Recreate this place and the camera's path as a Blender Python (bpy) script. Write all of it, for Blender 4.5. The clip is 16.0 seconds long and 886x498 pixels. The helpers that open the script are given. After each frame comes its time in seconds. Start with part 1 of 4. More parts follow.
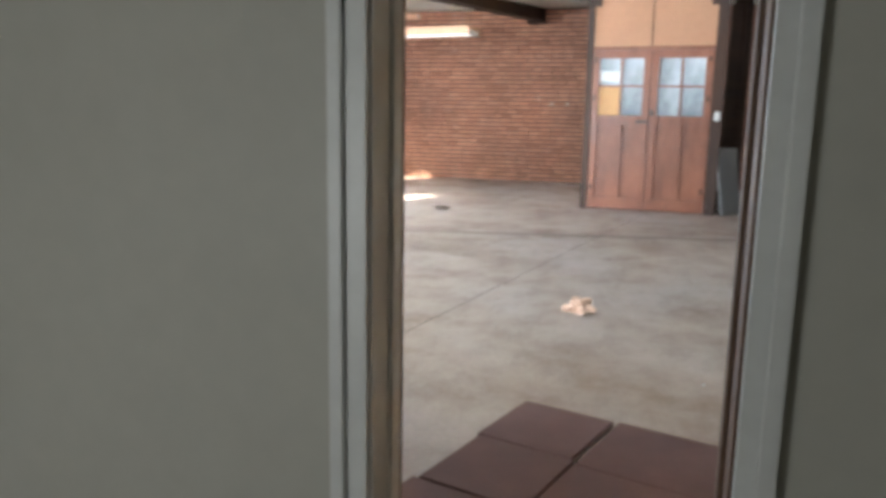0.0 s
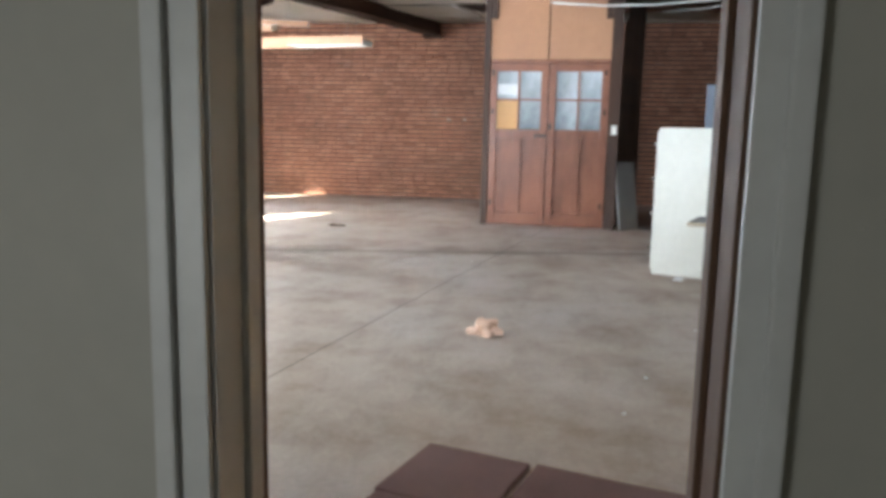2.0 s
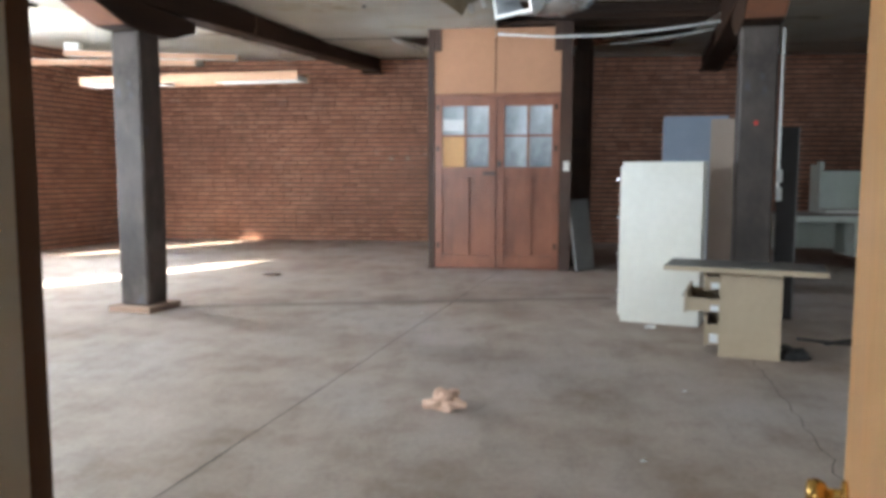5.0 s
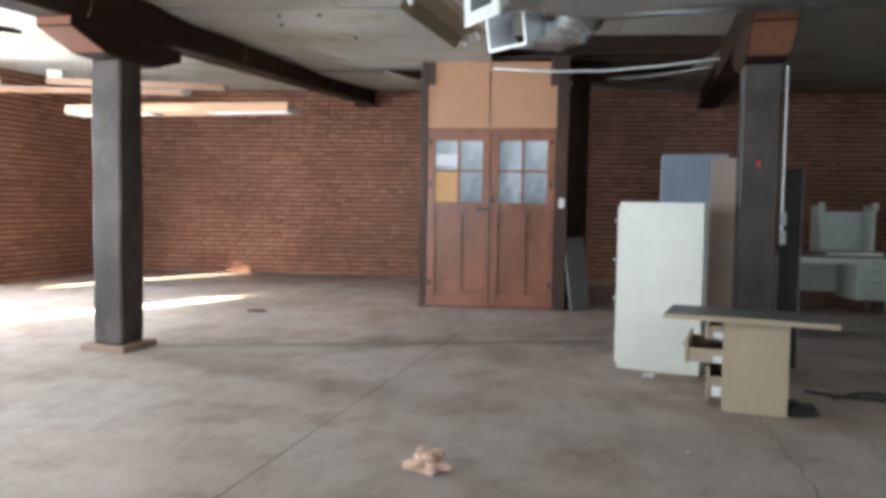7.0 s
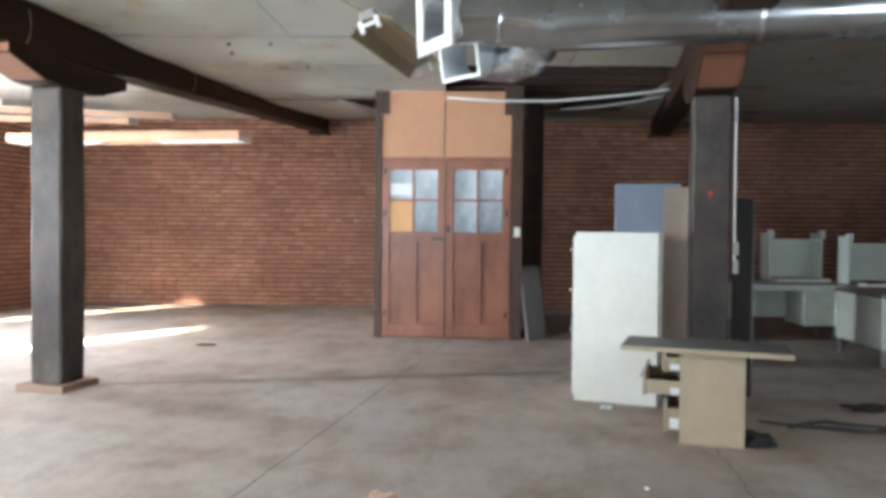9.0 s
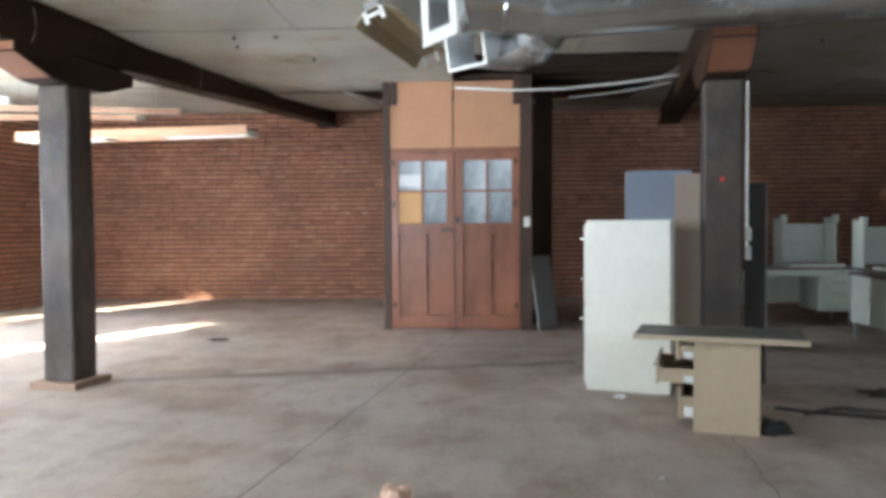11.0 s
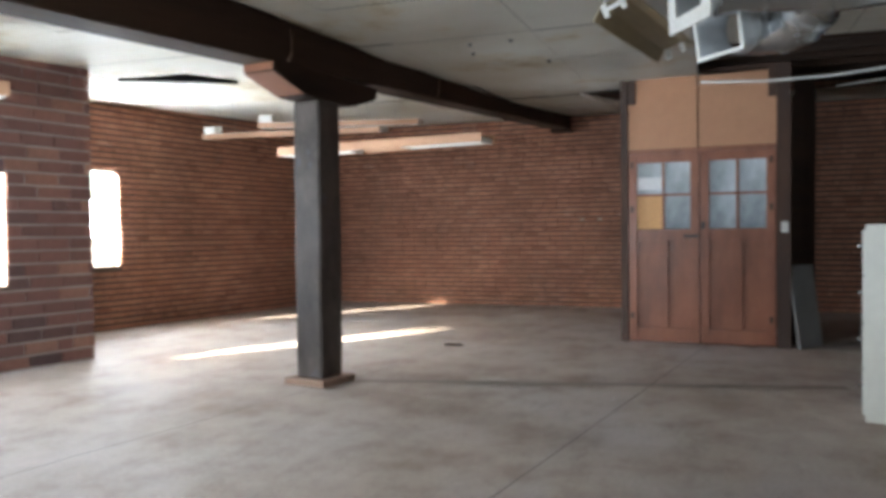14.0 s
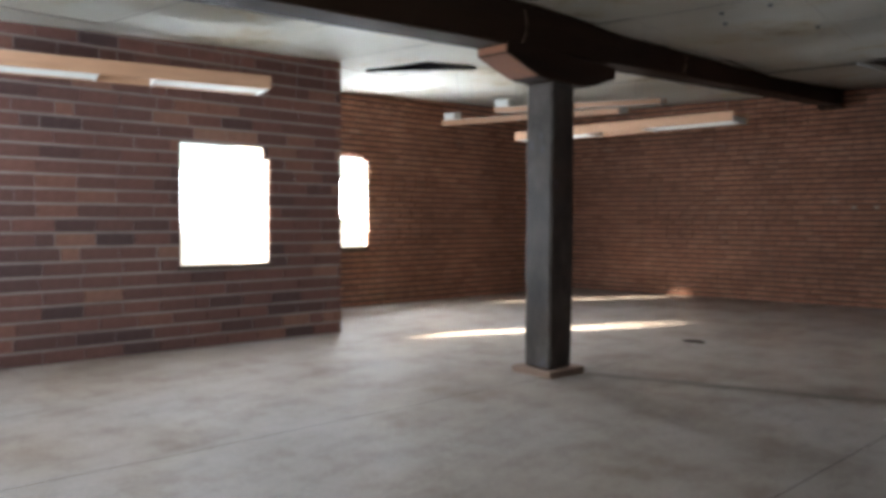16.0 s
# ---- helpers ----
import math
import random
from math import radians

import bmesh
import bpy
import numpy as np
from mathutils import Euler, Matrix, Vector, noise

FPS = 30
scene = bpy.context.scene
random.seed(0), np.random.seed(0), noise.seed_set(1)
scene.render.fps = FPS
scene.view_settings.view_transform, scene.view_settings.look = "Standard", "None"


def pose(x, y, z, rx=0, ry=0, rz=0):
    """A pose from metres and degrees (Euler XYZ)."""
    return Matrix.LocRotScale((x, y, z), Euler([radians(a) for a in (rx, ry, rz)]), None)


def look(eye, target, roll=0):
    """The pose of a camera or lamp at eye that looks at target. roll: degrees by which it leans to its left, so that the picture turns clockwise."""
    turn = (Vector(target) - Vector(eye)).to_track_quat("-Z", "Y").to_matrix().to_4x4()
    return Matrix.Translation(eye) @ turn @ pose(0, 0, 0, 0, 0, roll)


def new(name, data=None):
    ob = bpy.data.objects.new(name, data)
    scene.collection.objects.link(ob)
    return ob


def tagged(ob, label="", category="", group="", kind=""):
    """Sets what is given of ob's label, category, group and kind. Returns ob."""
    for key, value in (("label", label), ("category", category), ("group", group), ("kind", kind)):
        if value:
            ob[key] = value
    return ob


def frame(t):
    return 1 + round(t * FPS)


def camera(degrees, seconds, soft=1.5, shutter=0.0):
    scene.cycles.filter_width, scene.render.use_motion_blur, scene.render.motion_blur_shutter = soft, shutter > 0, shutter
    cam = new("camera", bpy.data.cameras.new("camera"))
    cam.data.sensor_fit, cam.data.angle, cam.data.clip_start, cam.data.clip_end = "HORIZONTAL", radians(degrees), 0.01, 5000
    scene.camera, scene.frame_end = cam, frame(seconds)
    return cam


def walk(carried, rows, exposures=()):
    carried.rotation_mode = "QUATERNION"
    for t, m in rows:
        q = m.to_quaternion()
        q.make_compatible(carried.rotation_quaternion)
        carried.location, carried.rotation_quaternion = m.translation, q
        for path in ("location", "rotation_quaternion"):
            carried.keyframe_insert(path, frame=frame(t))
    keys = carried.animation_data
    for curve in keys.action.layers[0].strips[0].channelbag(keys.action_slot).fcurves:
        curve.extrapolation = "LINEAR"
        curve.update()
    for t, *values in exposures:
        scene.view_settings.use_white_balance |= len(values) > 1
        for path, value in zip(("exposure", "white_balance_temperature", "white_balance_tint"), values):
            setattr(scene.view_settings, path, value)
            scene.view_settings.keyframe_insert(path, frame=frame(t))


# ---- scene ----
cam = camera(60.7, 16.0, 4.0, 0.5)
PATH = [
    (0, (1.164, -3.04, 1.262), (0.589, -1.157, 0.908), 1.0),
    (0.5, (1.138, -2.95, 1.25), (0.723, -1.025, 0.900), 0.5),
    (1, (1.101, -2.84, 1.188), (0.745, -0.901, 0.854), 1.0),
    (1.5, (1.118, -2.744, 1.194), (0.793, -0.799, 0.861), 0.7),
    (2, (1.077, -2.605, 1.185), (0.757, -0.653, 0.885), 1.2),
    (2.5, (1.062, -2.426, 1.184), (0.734, -0.472, 0.905), 1.2),
    (3, (1.034, -2.311, 1.19), (0.706, -0.359, 0.908), 1.1),
    (3.5, (0.997, -2.206, 1.186), (0.7, -0.244, 0.93), 1.0),
    (4, (0.961, -2.102, 1.173), (0.716, -0.129, 0.96), 0.6),
    (6.3, (0.939, -1.741, 1.21), (0.787, 0.245, 1.03), 0.1),
    (6.5, (0.956, -1.712, 1.218), (0.795, 0.275, 1.058), 0.2),
    (7, (0.963, -1.652, 1.228), (0.799, 0.338, 1.114), 0.9),
    (7.5, (0.971, -1.618, 1.235), (0.804, 0.373, 1.145), 1.3),
    (8, (0.974, -1.593, 1.259), (0.824, 0.4, 1.189), 1.2),
    (8.5, (0.971, -1.574, 1.249), (0.873, 0.423, 1.202), 1.0),
    (9, (0.972, -1.554, 1.261), (0.921, 0.445, 1.219), 0.6),
    (11.3, (0.978, -1.506, 1.26), (0.883, 0.491, 1.192), -0.9),
    (11.5, (0.956, -1.493, 1.256), (0.824, 0.502, 1.187), -0.9),
    (12, (0.96, -1.472, 1.256), (0.689, 0.508, 1.183), -0.8),
    (12.5, (0.951, -1.418, 1.257), (0.565, 0.543, 1.18), -1.1),
    (13, (0.918, -1.379, 1.252), (0.439, 0.561, 1.183), -1.0),
    (13.5, (0.92, -1.34, 1.249), (0.366, 0.581, 1.193), -0.6),
    (14, (0.913, -1.295, 1.253), (0.239, 0.587, 1.211), -0.6),
    (14.5, (0.909, -1.234, 1.264), (0.11, 0.599, 1.21), -0.8),
    (15, (0.876, -1.197, 1.263), (-0.05, 0.575, 1.191), -1.4),
    (15.5, (0.91, -1.151, 1.248), (-0.169, 0.531, 1.178), -0.9),
    (16, (0.881, -1.08, 1.267), (-0.342, 0.5, 1.186), 0.3),
]
EXPOSURES = [(0, 5.45), (1, 5.4), (2, 5.2), (3, 5.0), (4, 4.95), (6.5, 4.8), (8.5, 4.85), (9, 5.12), (11.5, 4.8), (13, 4.3), (14, 4.2), (15, 3.98), (16, 3.4)]
walk(cam, [(t, look(eye, target, roll)) for t, eye, target, roll in PATH], EXPOSURES)

# ---- world and light ----
world = bpy.data.worlds.new("sky")
scene.world = world
world.use_nodes = True
wn = world.node_tree.nodes
sky = wn.new("ShaderNodeTexSky")
sky.sky_type = 'NISHITA'
sky.sun_disc = False
SUN_WAY = Vector((-1.444, -2.224, 1.02)).normalized()      # towards the sun
sky.sun_elevation = math.asin(SUN_WAY.z)
sky.sun_rotation = math.atan2(SUN_WAY.x, SUN_WAY.y)
world.node_tree.links.new(sky.outputs[0], wn["Background"].inputs[0])
wn["Background"].inputs[1].default_value = 0.075
sun = new("sun", bpy.data.lights.new("sun", 'SUN'))
sun.data.energy, sun.data.angle, sun.data.color = 5.0, radians(4.5), (1.0, 0.91, 0.75)
sun.matrix_world = look((-20, -20, 20), Vector((-20, -20, 20)) - SUN_WAY)


def window_light(name, place, way, w, h, power, color=(0.86, 0.93, 1.0)):
    """An area lamp: the sky's light at a window, and added fill."""
    lamp = new(name, bpy.data.lights.new(name, 'AREA'))
    lamp.data.shape, lamp.data.size, lamp.data.size_y = 'RECTANGLE', w, h
    lamp.data.energy, lamp.data.color = power, color
    lamp.matrix_world = look(place, Vector(place) + Vector(way))
    return lamp


# ---- materials ----
def material(name, rough=0.6, metal=0.0):
    m = bpy.data.materials.new(name)
    m.use_nodes = True
    b = m.node_tree.nodes["Principled BSDF"]
    b.inputs["Roughness"].default_value, b.inputs["Metallic"].default_value = rough, metal
    return m, m.node_tree, b


def node(tree, kind, **values):
    n = tree.nodes.new(kind)
    for key, value in values.items():
        n.inputs[key.replace("_", " ")].default_value = value
    return n


def ramp(tree, source, stops):
    r = tree.nodes.new("ShaderNodeValToRGB")
    tree.links.new(source, r.inputs[0])
    e = r.color_ramp.elements
    while len(e) < len(stops):
        e.new(0.5)
    for k, (at, c) in zip(e, stops):
        k.position, k.color = at, (*c, 1)
    return r.outputs[0]


def mix(tree, a, b, fac, kind='MIX'):
    m = tree.nodes.new("ShaderNodeMix")
    m.data_type, m.blend_type = 'RGBA', kind
    for source, slot in ((fac, 0), (a, 6), (b, 7)):
        if isinstance(source, (int, float)):
            m.inputs[slot].default_value = source
        elif isinstance(source, tuple):
            m.inputs[slot].default_value = (*source, 1)
        else:
            tree.links.new(source, m.inputs[slot])
    return m.outputs[2]


def coords(tree, stretch=(1, 1, 1)):
    c, s = tree.nodes.new("ShaderNodeTexCoord"), tree.nodes.new("ShaderNodeMapping")
    s.inputs["Scale"].default_value = stretch
    tree.links.new(c.outputs["Object"], s.inputs[0])
    return s.outputs[0]


def noise_of(tree, scale, detail=6, stretch=(1, 1, 1), rough=0.6):
    n = node(tree, "ShaderNodeTexNoise", Scale=scale, Detail=detail, Roughness=rough)
    tree.links.new(coords(tree, stretch), n.inputs["Vector"])
    return n.outputs[0]


def bump(tree, b, source, strength=0.3, depth=0.01):
    n = node(tree, "ShaderNodeBump", Strength=strength, Distance=depth)
    tree.links.new(source, n.inputs["Height"])
    tree.links.new(n.outputs[0], b.inputs["Normal"])


def plain(name, low, high, rough=0.6, metal=0.0, scale=6.0, stretch=(1, 1, 1), relief=0.15, fine=40.0, depth=0.004, spread=0.25, grain_mix=0.6):
    """Paint, wood, board or metal: broad mottling, fine grain and fine relief."""
    m, tree, b = material(name, rough, metal)
    big, small = noise_of(tree, scale, 5, stretch), noise_of(tree, fine, 6, stretch)
    base = ramp(tree, big, [(0.5 - spread, low), (0.5 + spread, high)])
    grain = ramp(tree, small, [(0.3, (0.8, 0.8, 0.8)), (0.7, (1.1, 1.1, 1.1))])
    tree.links.new(mix(tree, base, grain, grain_mix, 'MULTIPLY'), b.inputs["Base Color"])
    tree.links.new(ramp(tree, big, [(0.3, (rough * 0.8,) * 3), (0.7, (min(1, rough * 1.2),) * 3)]), b.inputs["Roughness"])
    bump(tree, b, small, relief, depth)
    return m


def brick_material(name, stops, island, pale=0.0):
    """Brick: a tone for each brick, broad stains, patchy bloom, fine grain."""
    m, tree, b = material(name, 0.9)
    if island:
        r = tree.nodes.new("ShaderNodeNewGeometry").outputs["Random Per Island"]
    else:
        r = tree.nodes.new("ShaderNodeObjectInfo").outputs["Random"]
    base = ramp(tree, r, stops)
    stain = ramp(tree, noise_of(tree, 0.9, 6), [(0.3, (0.70, 0.66, 0.64)), (0.65, (1.14, 1.10, 1.06))])
    patch = ramp(tree, noise_of(tree, 7, 5, (1, 1, 1.6), 0.7), [(0.3, (0.74, 0.72, 0.72)), (0.7, (1.2, 1.18, 1.16))])
    grain = ramp(tree, noise_of(tree, 45, 6), [(0.3, (0.75, 0.75, 0.75)), (0.7, (1.15, 1.15, 1.15))])
    c = mix(tree, mix(tree, mix(tree, base, stain, 1.0, 'MULTIPLY'), patch, 0.9, 'MULTIPLY'), grain, 0.8, 'MULTIPLY')
    if pale:
        bloom = ramp(tree, noise_of(tree, 1.6, 8, (1, 1, 2.2), 0.72), [(0.62, (0, 0, 0)), (0.72, (pale,) * 3)])
        c = mix(tree, c, (0.55, 0.47, 0.42), bloom)
    tree.links.new(c, b.inputs["Base Color"])
    bump(tree, b, noise_of(tree, 60, 8), 0.5, 0.006)
    return m


RED_STOPS = [(0.0, (0.27, 0.118, 0.072)), (0.12, (0.335, 0.152, 0.094)), (0.6, (0.37, 0.174, 0.110)), (0.9, (0.405, 0.198, 0.128)), (1.0, (0.36, 0.18, 0.12))]
BLOCK_STOPS = [(0.0, (0.085, 0.050, 0.050)), (0.25, (0.15, 0.074, 0.064)), (0.8, (0.205, 0.096, 0.078)), (0.93, (0.25, 0.122, 0.088)), (1.0, (0.30, 0.17, 0.125))]
M_BRICK = brick_material("red_brick", RED_STOPS, True, 0.5)
M_BLOCK = brick_material("dark_red_brick", BLOCK_STOPS, False)
M_BLOCK_FAR = brick_material("dark_red_brick_far", BLOCK_STOPS, True)
M_DARKMORTAR = plain("dark_mortar", (0.19, 0.145, 0.13), (0.36, 0.29, 0.26), 0.95, scale=2.0, relief=0.5, fine=60)
# mortar tone darkened to include the shade of the raked joints
M_MORTAR = plain("mortar", (0.048, 0.029, 0.021), (0.12, 0.077, 0.057), 0.95, scale=2.0, relief=0.5, fine=60)
M_WHITE = plain("white_paint", (0.70, 0.69, 0.64), (0.80, 0.79, 0.75), 0.5)
def post_material():
    """Weathered timber: grain, bare grey faces, dull bluish smudges and black scars."""
    m, tree, b = material("weathered_timber", 0.6)
    long_grain = noise_of(tree, 7, 7, (2.0, 2.0, 0.4), 0.65)
    tone = noise_of(tree, 2.6, 7, (1, 1, 0.8), 0.7)
    base = ramp(tree, tone, [(0.32, (0.020, 0.013, 0.009)), (0.52, (0.046, 0.032, 0.025)), (0.72, (0.080, 0.058, 0.046))])
    base = mix(tree, base, ramp(tree, long_grain, [(0.35, (0.82, 0.82, 0.82)), (0.65, (1.1, 1.1, 1.1))]), 0.7, 'MULTIPLY')
    worn = ramp(tree, noise_of(tree, 1.7, 6, (1, 1, 0.6), 0.7), [(0.50, (0, 0, 0)), (0.62, (0.75,) * 3)])
    blue = ramp(tree, noise_of(tree, 2.3, 5, (1.3, 1.3, 0.8), 0.6), [(0.60, (0, 0, 0)), (0.68, (0.7,) * 3)])
    scar = ramp(tree, noise_of(tree, 4.5, 8, (1, 1, 0.7), 0.8), [(0.30, (0.35,) * 3), (0.42, (1, 1, 1))])
    c = mix(tree, mix(tree, base, (0.088, 0.070, 0.058), worn), (0.075, 0.086, 0.115), blue)
    tree.links.new(mix(tree, c, scar, 0.85, 'MULTIPLY'), b.inputs["Base Color"])
    bump(tree, b, long_grain, 0.7, 0.012)
    return m


M_TIMBER = post_material()
M_BEAM = plain("beam_timber", (0.017, 0.009, 0.006), (0.062, 0.033, 0.020), 0.75, scale=3, stretch=(1, 0.1, 1), relief=0.6, fine=30, depth=0.01)
M_BEAM.node_tree.nodes["Principled BSDF"].inputs["Specular IOR Level"].default_value = 0.12
M_ENDGRAIN = plain("cut_timber", (0.16, 0.06, 0.03), (0.27, 0.11, 0.055), 0.8, scale=8, relief=0.5)
M_PLINTH = plain("plinth_wood", (0.20, 0.12, 0.085), (0.32, 0.21, 0.15), 0.85, scale=4, stretch=(0.2, 1, 1), relief=0.4)
M_DOORWOOD = plain("varnished_door_wood", (0.155, 0.052, 0.028), (0.34, 0.125, 0.066), 0.42, scale=3.4, stretch=(1, 1, 0.4), relief=0.25, fine=25)
M_FRAMEWOOD = plain("dark_frame_wood", (0.028, 0.014, 0.009), (0.10, 0.050, 0.030), 0.7, scale=4, stretch=(1, 1, 0.15), relief=0.4)
M_HARDBOARD = plain("tan_board", (0.47, 0.235, 0.13), (0.54, 0.29, 0.168), 0.75, scale=2, relief=0.03, fine=18, depth=0.002, grain_mix=0.25)
M_ORANGEBOARD = plain("orange_board", (0.58, 0.32, 0.13), (0.66, 0.38, 0.17), 0.7, scale=3, relief=0.1)
M_OAK = plain("oak_veneer", (0.42, 0.22, 0.12), (0.58, 0.33, 0.20), 0.5, scale=5, stretch=(0.1, 1, 1), relief=0.2)
M_BIRCH = plain("birch_door", (0.50, 0.25, 0.085), (0.62, 0.35, 0.145), 0.5, scale=3, stretch=(1, 1, 0.1), relief=0.15)
M_JAMBWOOD = plain("jamb_wood", (0.060, 0.028, 0.013), (0.105, 0.050, 0.024), 0.6, scale=4, stretch=(1, 1, 0.1), relief=0.3)
M_HALL = plain("hall_paint", (0.37, 0.37, 0.325), (0.41, 0.41, 0.365), 0.6, scale=1.5, relief=0.02, fine=12, depth=0.001, grain_mix=0.15)
M_TRIM = plain("trim_paint", (0.52, 0.54, 0.53), (0.60, 0.62, 0.61), 0.4, scale=2, relief=0.03, fine=18, depth=0.002, grain_mix=0.25)
M_CREAM = plain("cream_steel", (0.69, 0.67, 0.59), (0.77, 0.755, 0.69), 0.4, scale=2.5, relief=0.03, fine=18, depth=0.002, grain_mix=0.25)
M_BLUEGREY = plain("blue_grey_steel", (0.20, 0.24, 0.30), (0.25, 0.29, 0.36), 0.45, scale=2, relief=0.03, fine=18, depth=0.002, grain_mix=0.25)
M_BEIGE = plain("beige_board", (0.33, 0.25, 0.20), (0.40, 0.31, 0.25), 0.6, scale=2, relief=0.03, fine=18, depth=0.002, grain_mix=0.25)
M_TAN = plain("tan_laminate", (0.40, 0.31, 0.21), (0.46, 0.37, 0.26), 0.5, scale=2.5, relief=0.03, fine=18, depth=0.002, grain_mix=0.25)
M_GREYTOP = plain("grey_laminate", (0.10, 0.095, 0.09), (0.17, 0.16, 0.15), 0.5, scale=3, relief=0.1)
M_DARK = plain("dark_brown_board", (0.008, 0.006, 0.005), (0.020, 0.014, 0.011), 0.75, scale=3)
M_BLACK = plain("black_plastic", (0.012, 0.012, 0.013), (0.03, 0.03, 0.03), 0.5)
M_DESKWHITE = plain("pale_green_steel", (0.52, 0.56, 0.49), (0.62, 0.65, 0.58), 0.4, scale=3, relief=0.03, fine=18, depth=0.002, grain_mix=0.25)
M_DESKTOP = plain("brown_desktop", (0.10, 0.075, 0.065), (0.17, 0.13, 0.115), 0.45, scale=4)
M_STEEL = plain("galvanised_steel", (0.44, 0.47, 0.49), (0.66, 0.69, 0.71), 0.24, 1.0, scale=3, relief=0.01, fine=14, depth=0.001, grain_mix=0.2)
# paler, less metallic duct steel, so that the outlet insides look lit
M_LITSTEEL = plain("brightened_steel", (0.58, 0.60, 0.61), (0.74, 0.76, 0.77), 0.4, 0.45, scale=3, relief=0.02, fine=14, depth=0.001, grain_mix=0.2)
M_CHROME = plain("chrome", (0.5, 0.5, 0.5), (0.7, 0.7, 0.7), 0.2, 1.0)
M_BRASS = plain("brass", (0.62, 0.36, 0.10), (0.80, 0.50, 0.16), 0.22, 1.0)
M_REFLECTOR = plain("yellowed_enamel", (0.33, 0.27, 0.16), (0.45, 0.38, 0.24), 0.5, scale=4, stretch=(1, 0.2, 1))
M_GREYENAMEL = plain("grey_enamel", (0.28, 0.27, 0.25), (0.38, 0.37, 0.34), 0.5, scale=4)
M_MAT = plain("maroon_rubber", (0.105, 0.052, 0.047), (0.19, 0.108, 0.098), 0.85, scale=3.5, relief=0.5, fine=90)
M_PAPER = plain("pink_paper", (0.62, 0.40, 0.29), (0.75, 0.52, 0.40), 0.85, scale=8, relief=0.3)
M_MATTWHITE = plain("matt_white", (0.7, 0.72, 0.73), (0.82, 0.83, 0.84), 0.8)
M_RED = plain("red_paint", (0.5, 0.03, 0.02), (0.65, 0.05, 0.03), 0.6)
M_GREYBOARD = plain("grey_board", (0.24, 0.23, 0.22), (0.36, 0.35, 0.33), 0.8, scale=3)
M_JOIST = plain("old_joist", (0.026, 0.015, 0.010), (0.105, 0.058, 0.037), 0.9, scale=4, stretch=(0.1, 1, 1), relief=0.5)
# near-black, without gloss: the shade inside the ceiling gap as colour
M_GAPSHADE = plain("gap_shade", (0.002, 0.002, 0.002), (0.005, 0.004, 0.004), 1.0)
M_GAPSHADE.node_tree.nodes["Principled BSDF"].inputs["Specular IOR Level"].default_value = 0.0
M_CABLE = plain("cable_black", (0.02, 0.02, 0.02), (0.05, 0.04, 0.035), 0.6)
M_DEBRIS = plain("brown_debris", (0.05, 0.03, 0.02), (0.12, 0.075, 0.05), 0.9)

M_GLASS, gt, gb = material("window_glass", 0.02)
gb.inputs["Transmission Weight"].default_value = 1.0
gb.inputs["IOR"].default_value = 1.45
# the pale blue-grey mottling stands in for reflections in the closet panes
M_DOORGLASS = plain("glass_with_reflections", (0.17, 0.20, 0.22), (0.60, 0.66, 0.70), 0.06, scale=1.6, stretch=(1.2, 1, 0.8), relief=0.03, fine=20, spread=0.16, grain_mix=0.3)


def floor_material():
    """Worn concrete: broad tan and grey areas, blots, rubbed scratches, fine grain."""
    m, tree, b = material("worn_concrete", 0.6)
    big = ramp(tree, noise_of(tree, 0.42, 7), [(0.32, (0.335, 0.250, 0.193)), (0.5, (0.410, 0.340, 0.294)), (0.66, (0.435, 0.390, 0.368))])
    blot = ramp(tree, noise_of(tree, 1.7, 8, (1, 1, 1), 0.7), [(0.33, (0.68, 0.62, 0.58)), (0.5, (1, 1, 1)), (0.72, (1.15, 1.15, 1.17))])
    rub = ramp(tree, noise_of(tree, 3.2, 9, (1, 0.35, 1), 0.75), [(0.36, (0.80, 0.78, 0.76)), (0.48, (1, 1, 1)), (0.68, (1.10, 1.10, 1.10))])
    fine = ramp(tree, noise_of(tree, 38, 8), [(0.3, (0.85, 0.85, 0.85)), (0.7, (1.08, 1.08, 1.08))])
    c = mix(tree, mix(tree, mix(tree, big, blot, 0.7, 'MULTIPLY'), rub, 0.8, 'MULTIPLY'), fine, 0.8, 'MULTIPLY')
    tree.links.new(c, b.inputs["Base Color"])
    tree.links.new(ramp(tree, noise_of(tree, 1.1, 6), [(0.3, (0.62,) * 3), (0.7, (0.86,) * 3)]), b.inputs["Roughness"])
    bump(tree, b, noise_of(tree, 14, 9), 0.12, 0.006)
    return m


def ceiling_material():
    """Old boards: cream tone, brown water stains, scuffs and soft buckling."""
    m, tree, b = material("ceiling_board", 0.8)
    big = ramp(tree, noise_of(tree, 0.5, 6), [(0.3, (0.68, 0.62, 0.50)), (0.6, (0.80, 0.77, 0.69))])
    stain = ramp(tree, noise_of(tree, 1.1, 8, (1, 1, 1), 0.7), [(0.30, (0.62, 0.50, 0.34)), (0.40, (0.94, 0.88, 0.78)), (0.46, (1, 1, 1))])
    scuff = ramp(tree, noise_of(tree, 6, 7, (0.25, 1, 1), 0.75), [(0.30, (0.84, 0.80, 0.74)), (0.42, (1, 1, 1)), (0.70, (1.06, 1.06, 1.06))])
    tree.links.new(mix(tree, mix(tree, big, stain, 0.9, 'MULTIPLY'), scuff, 0.8, 'MULTIPLY'), b.inputs["Base Color"])
    bump(tree, b, noise_of(tree, 2.2, 6), 0.35, 0.04)
    return m


M_FLOOR, M_CEIL = floor_material(), ceiling_material()
M_BOUNCEGROUND = plain("pale_bounce_ground", (0.30, 0.26, 0.21), (0.40, 0.36, 0.30), 0.9, scale=0.5)
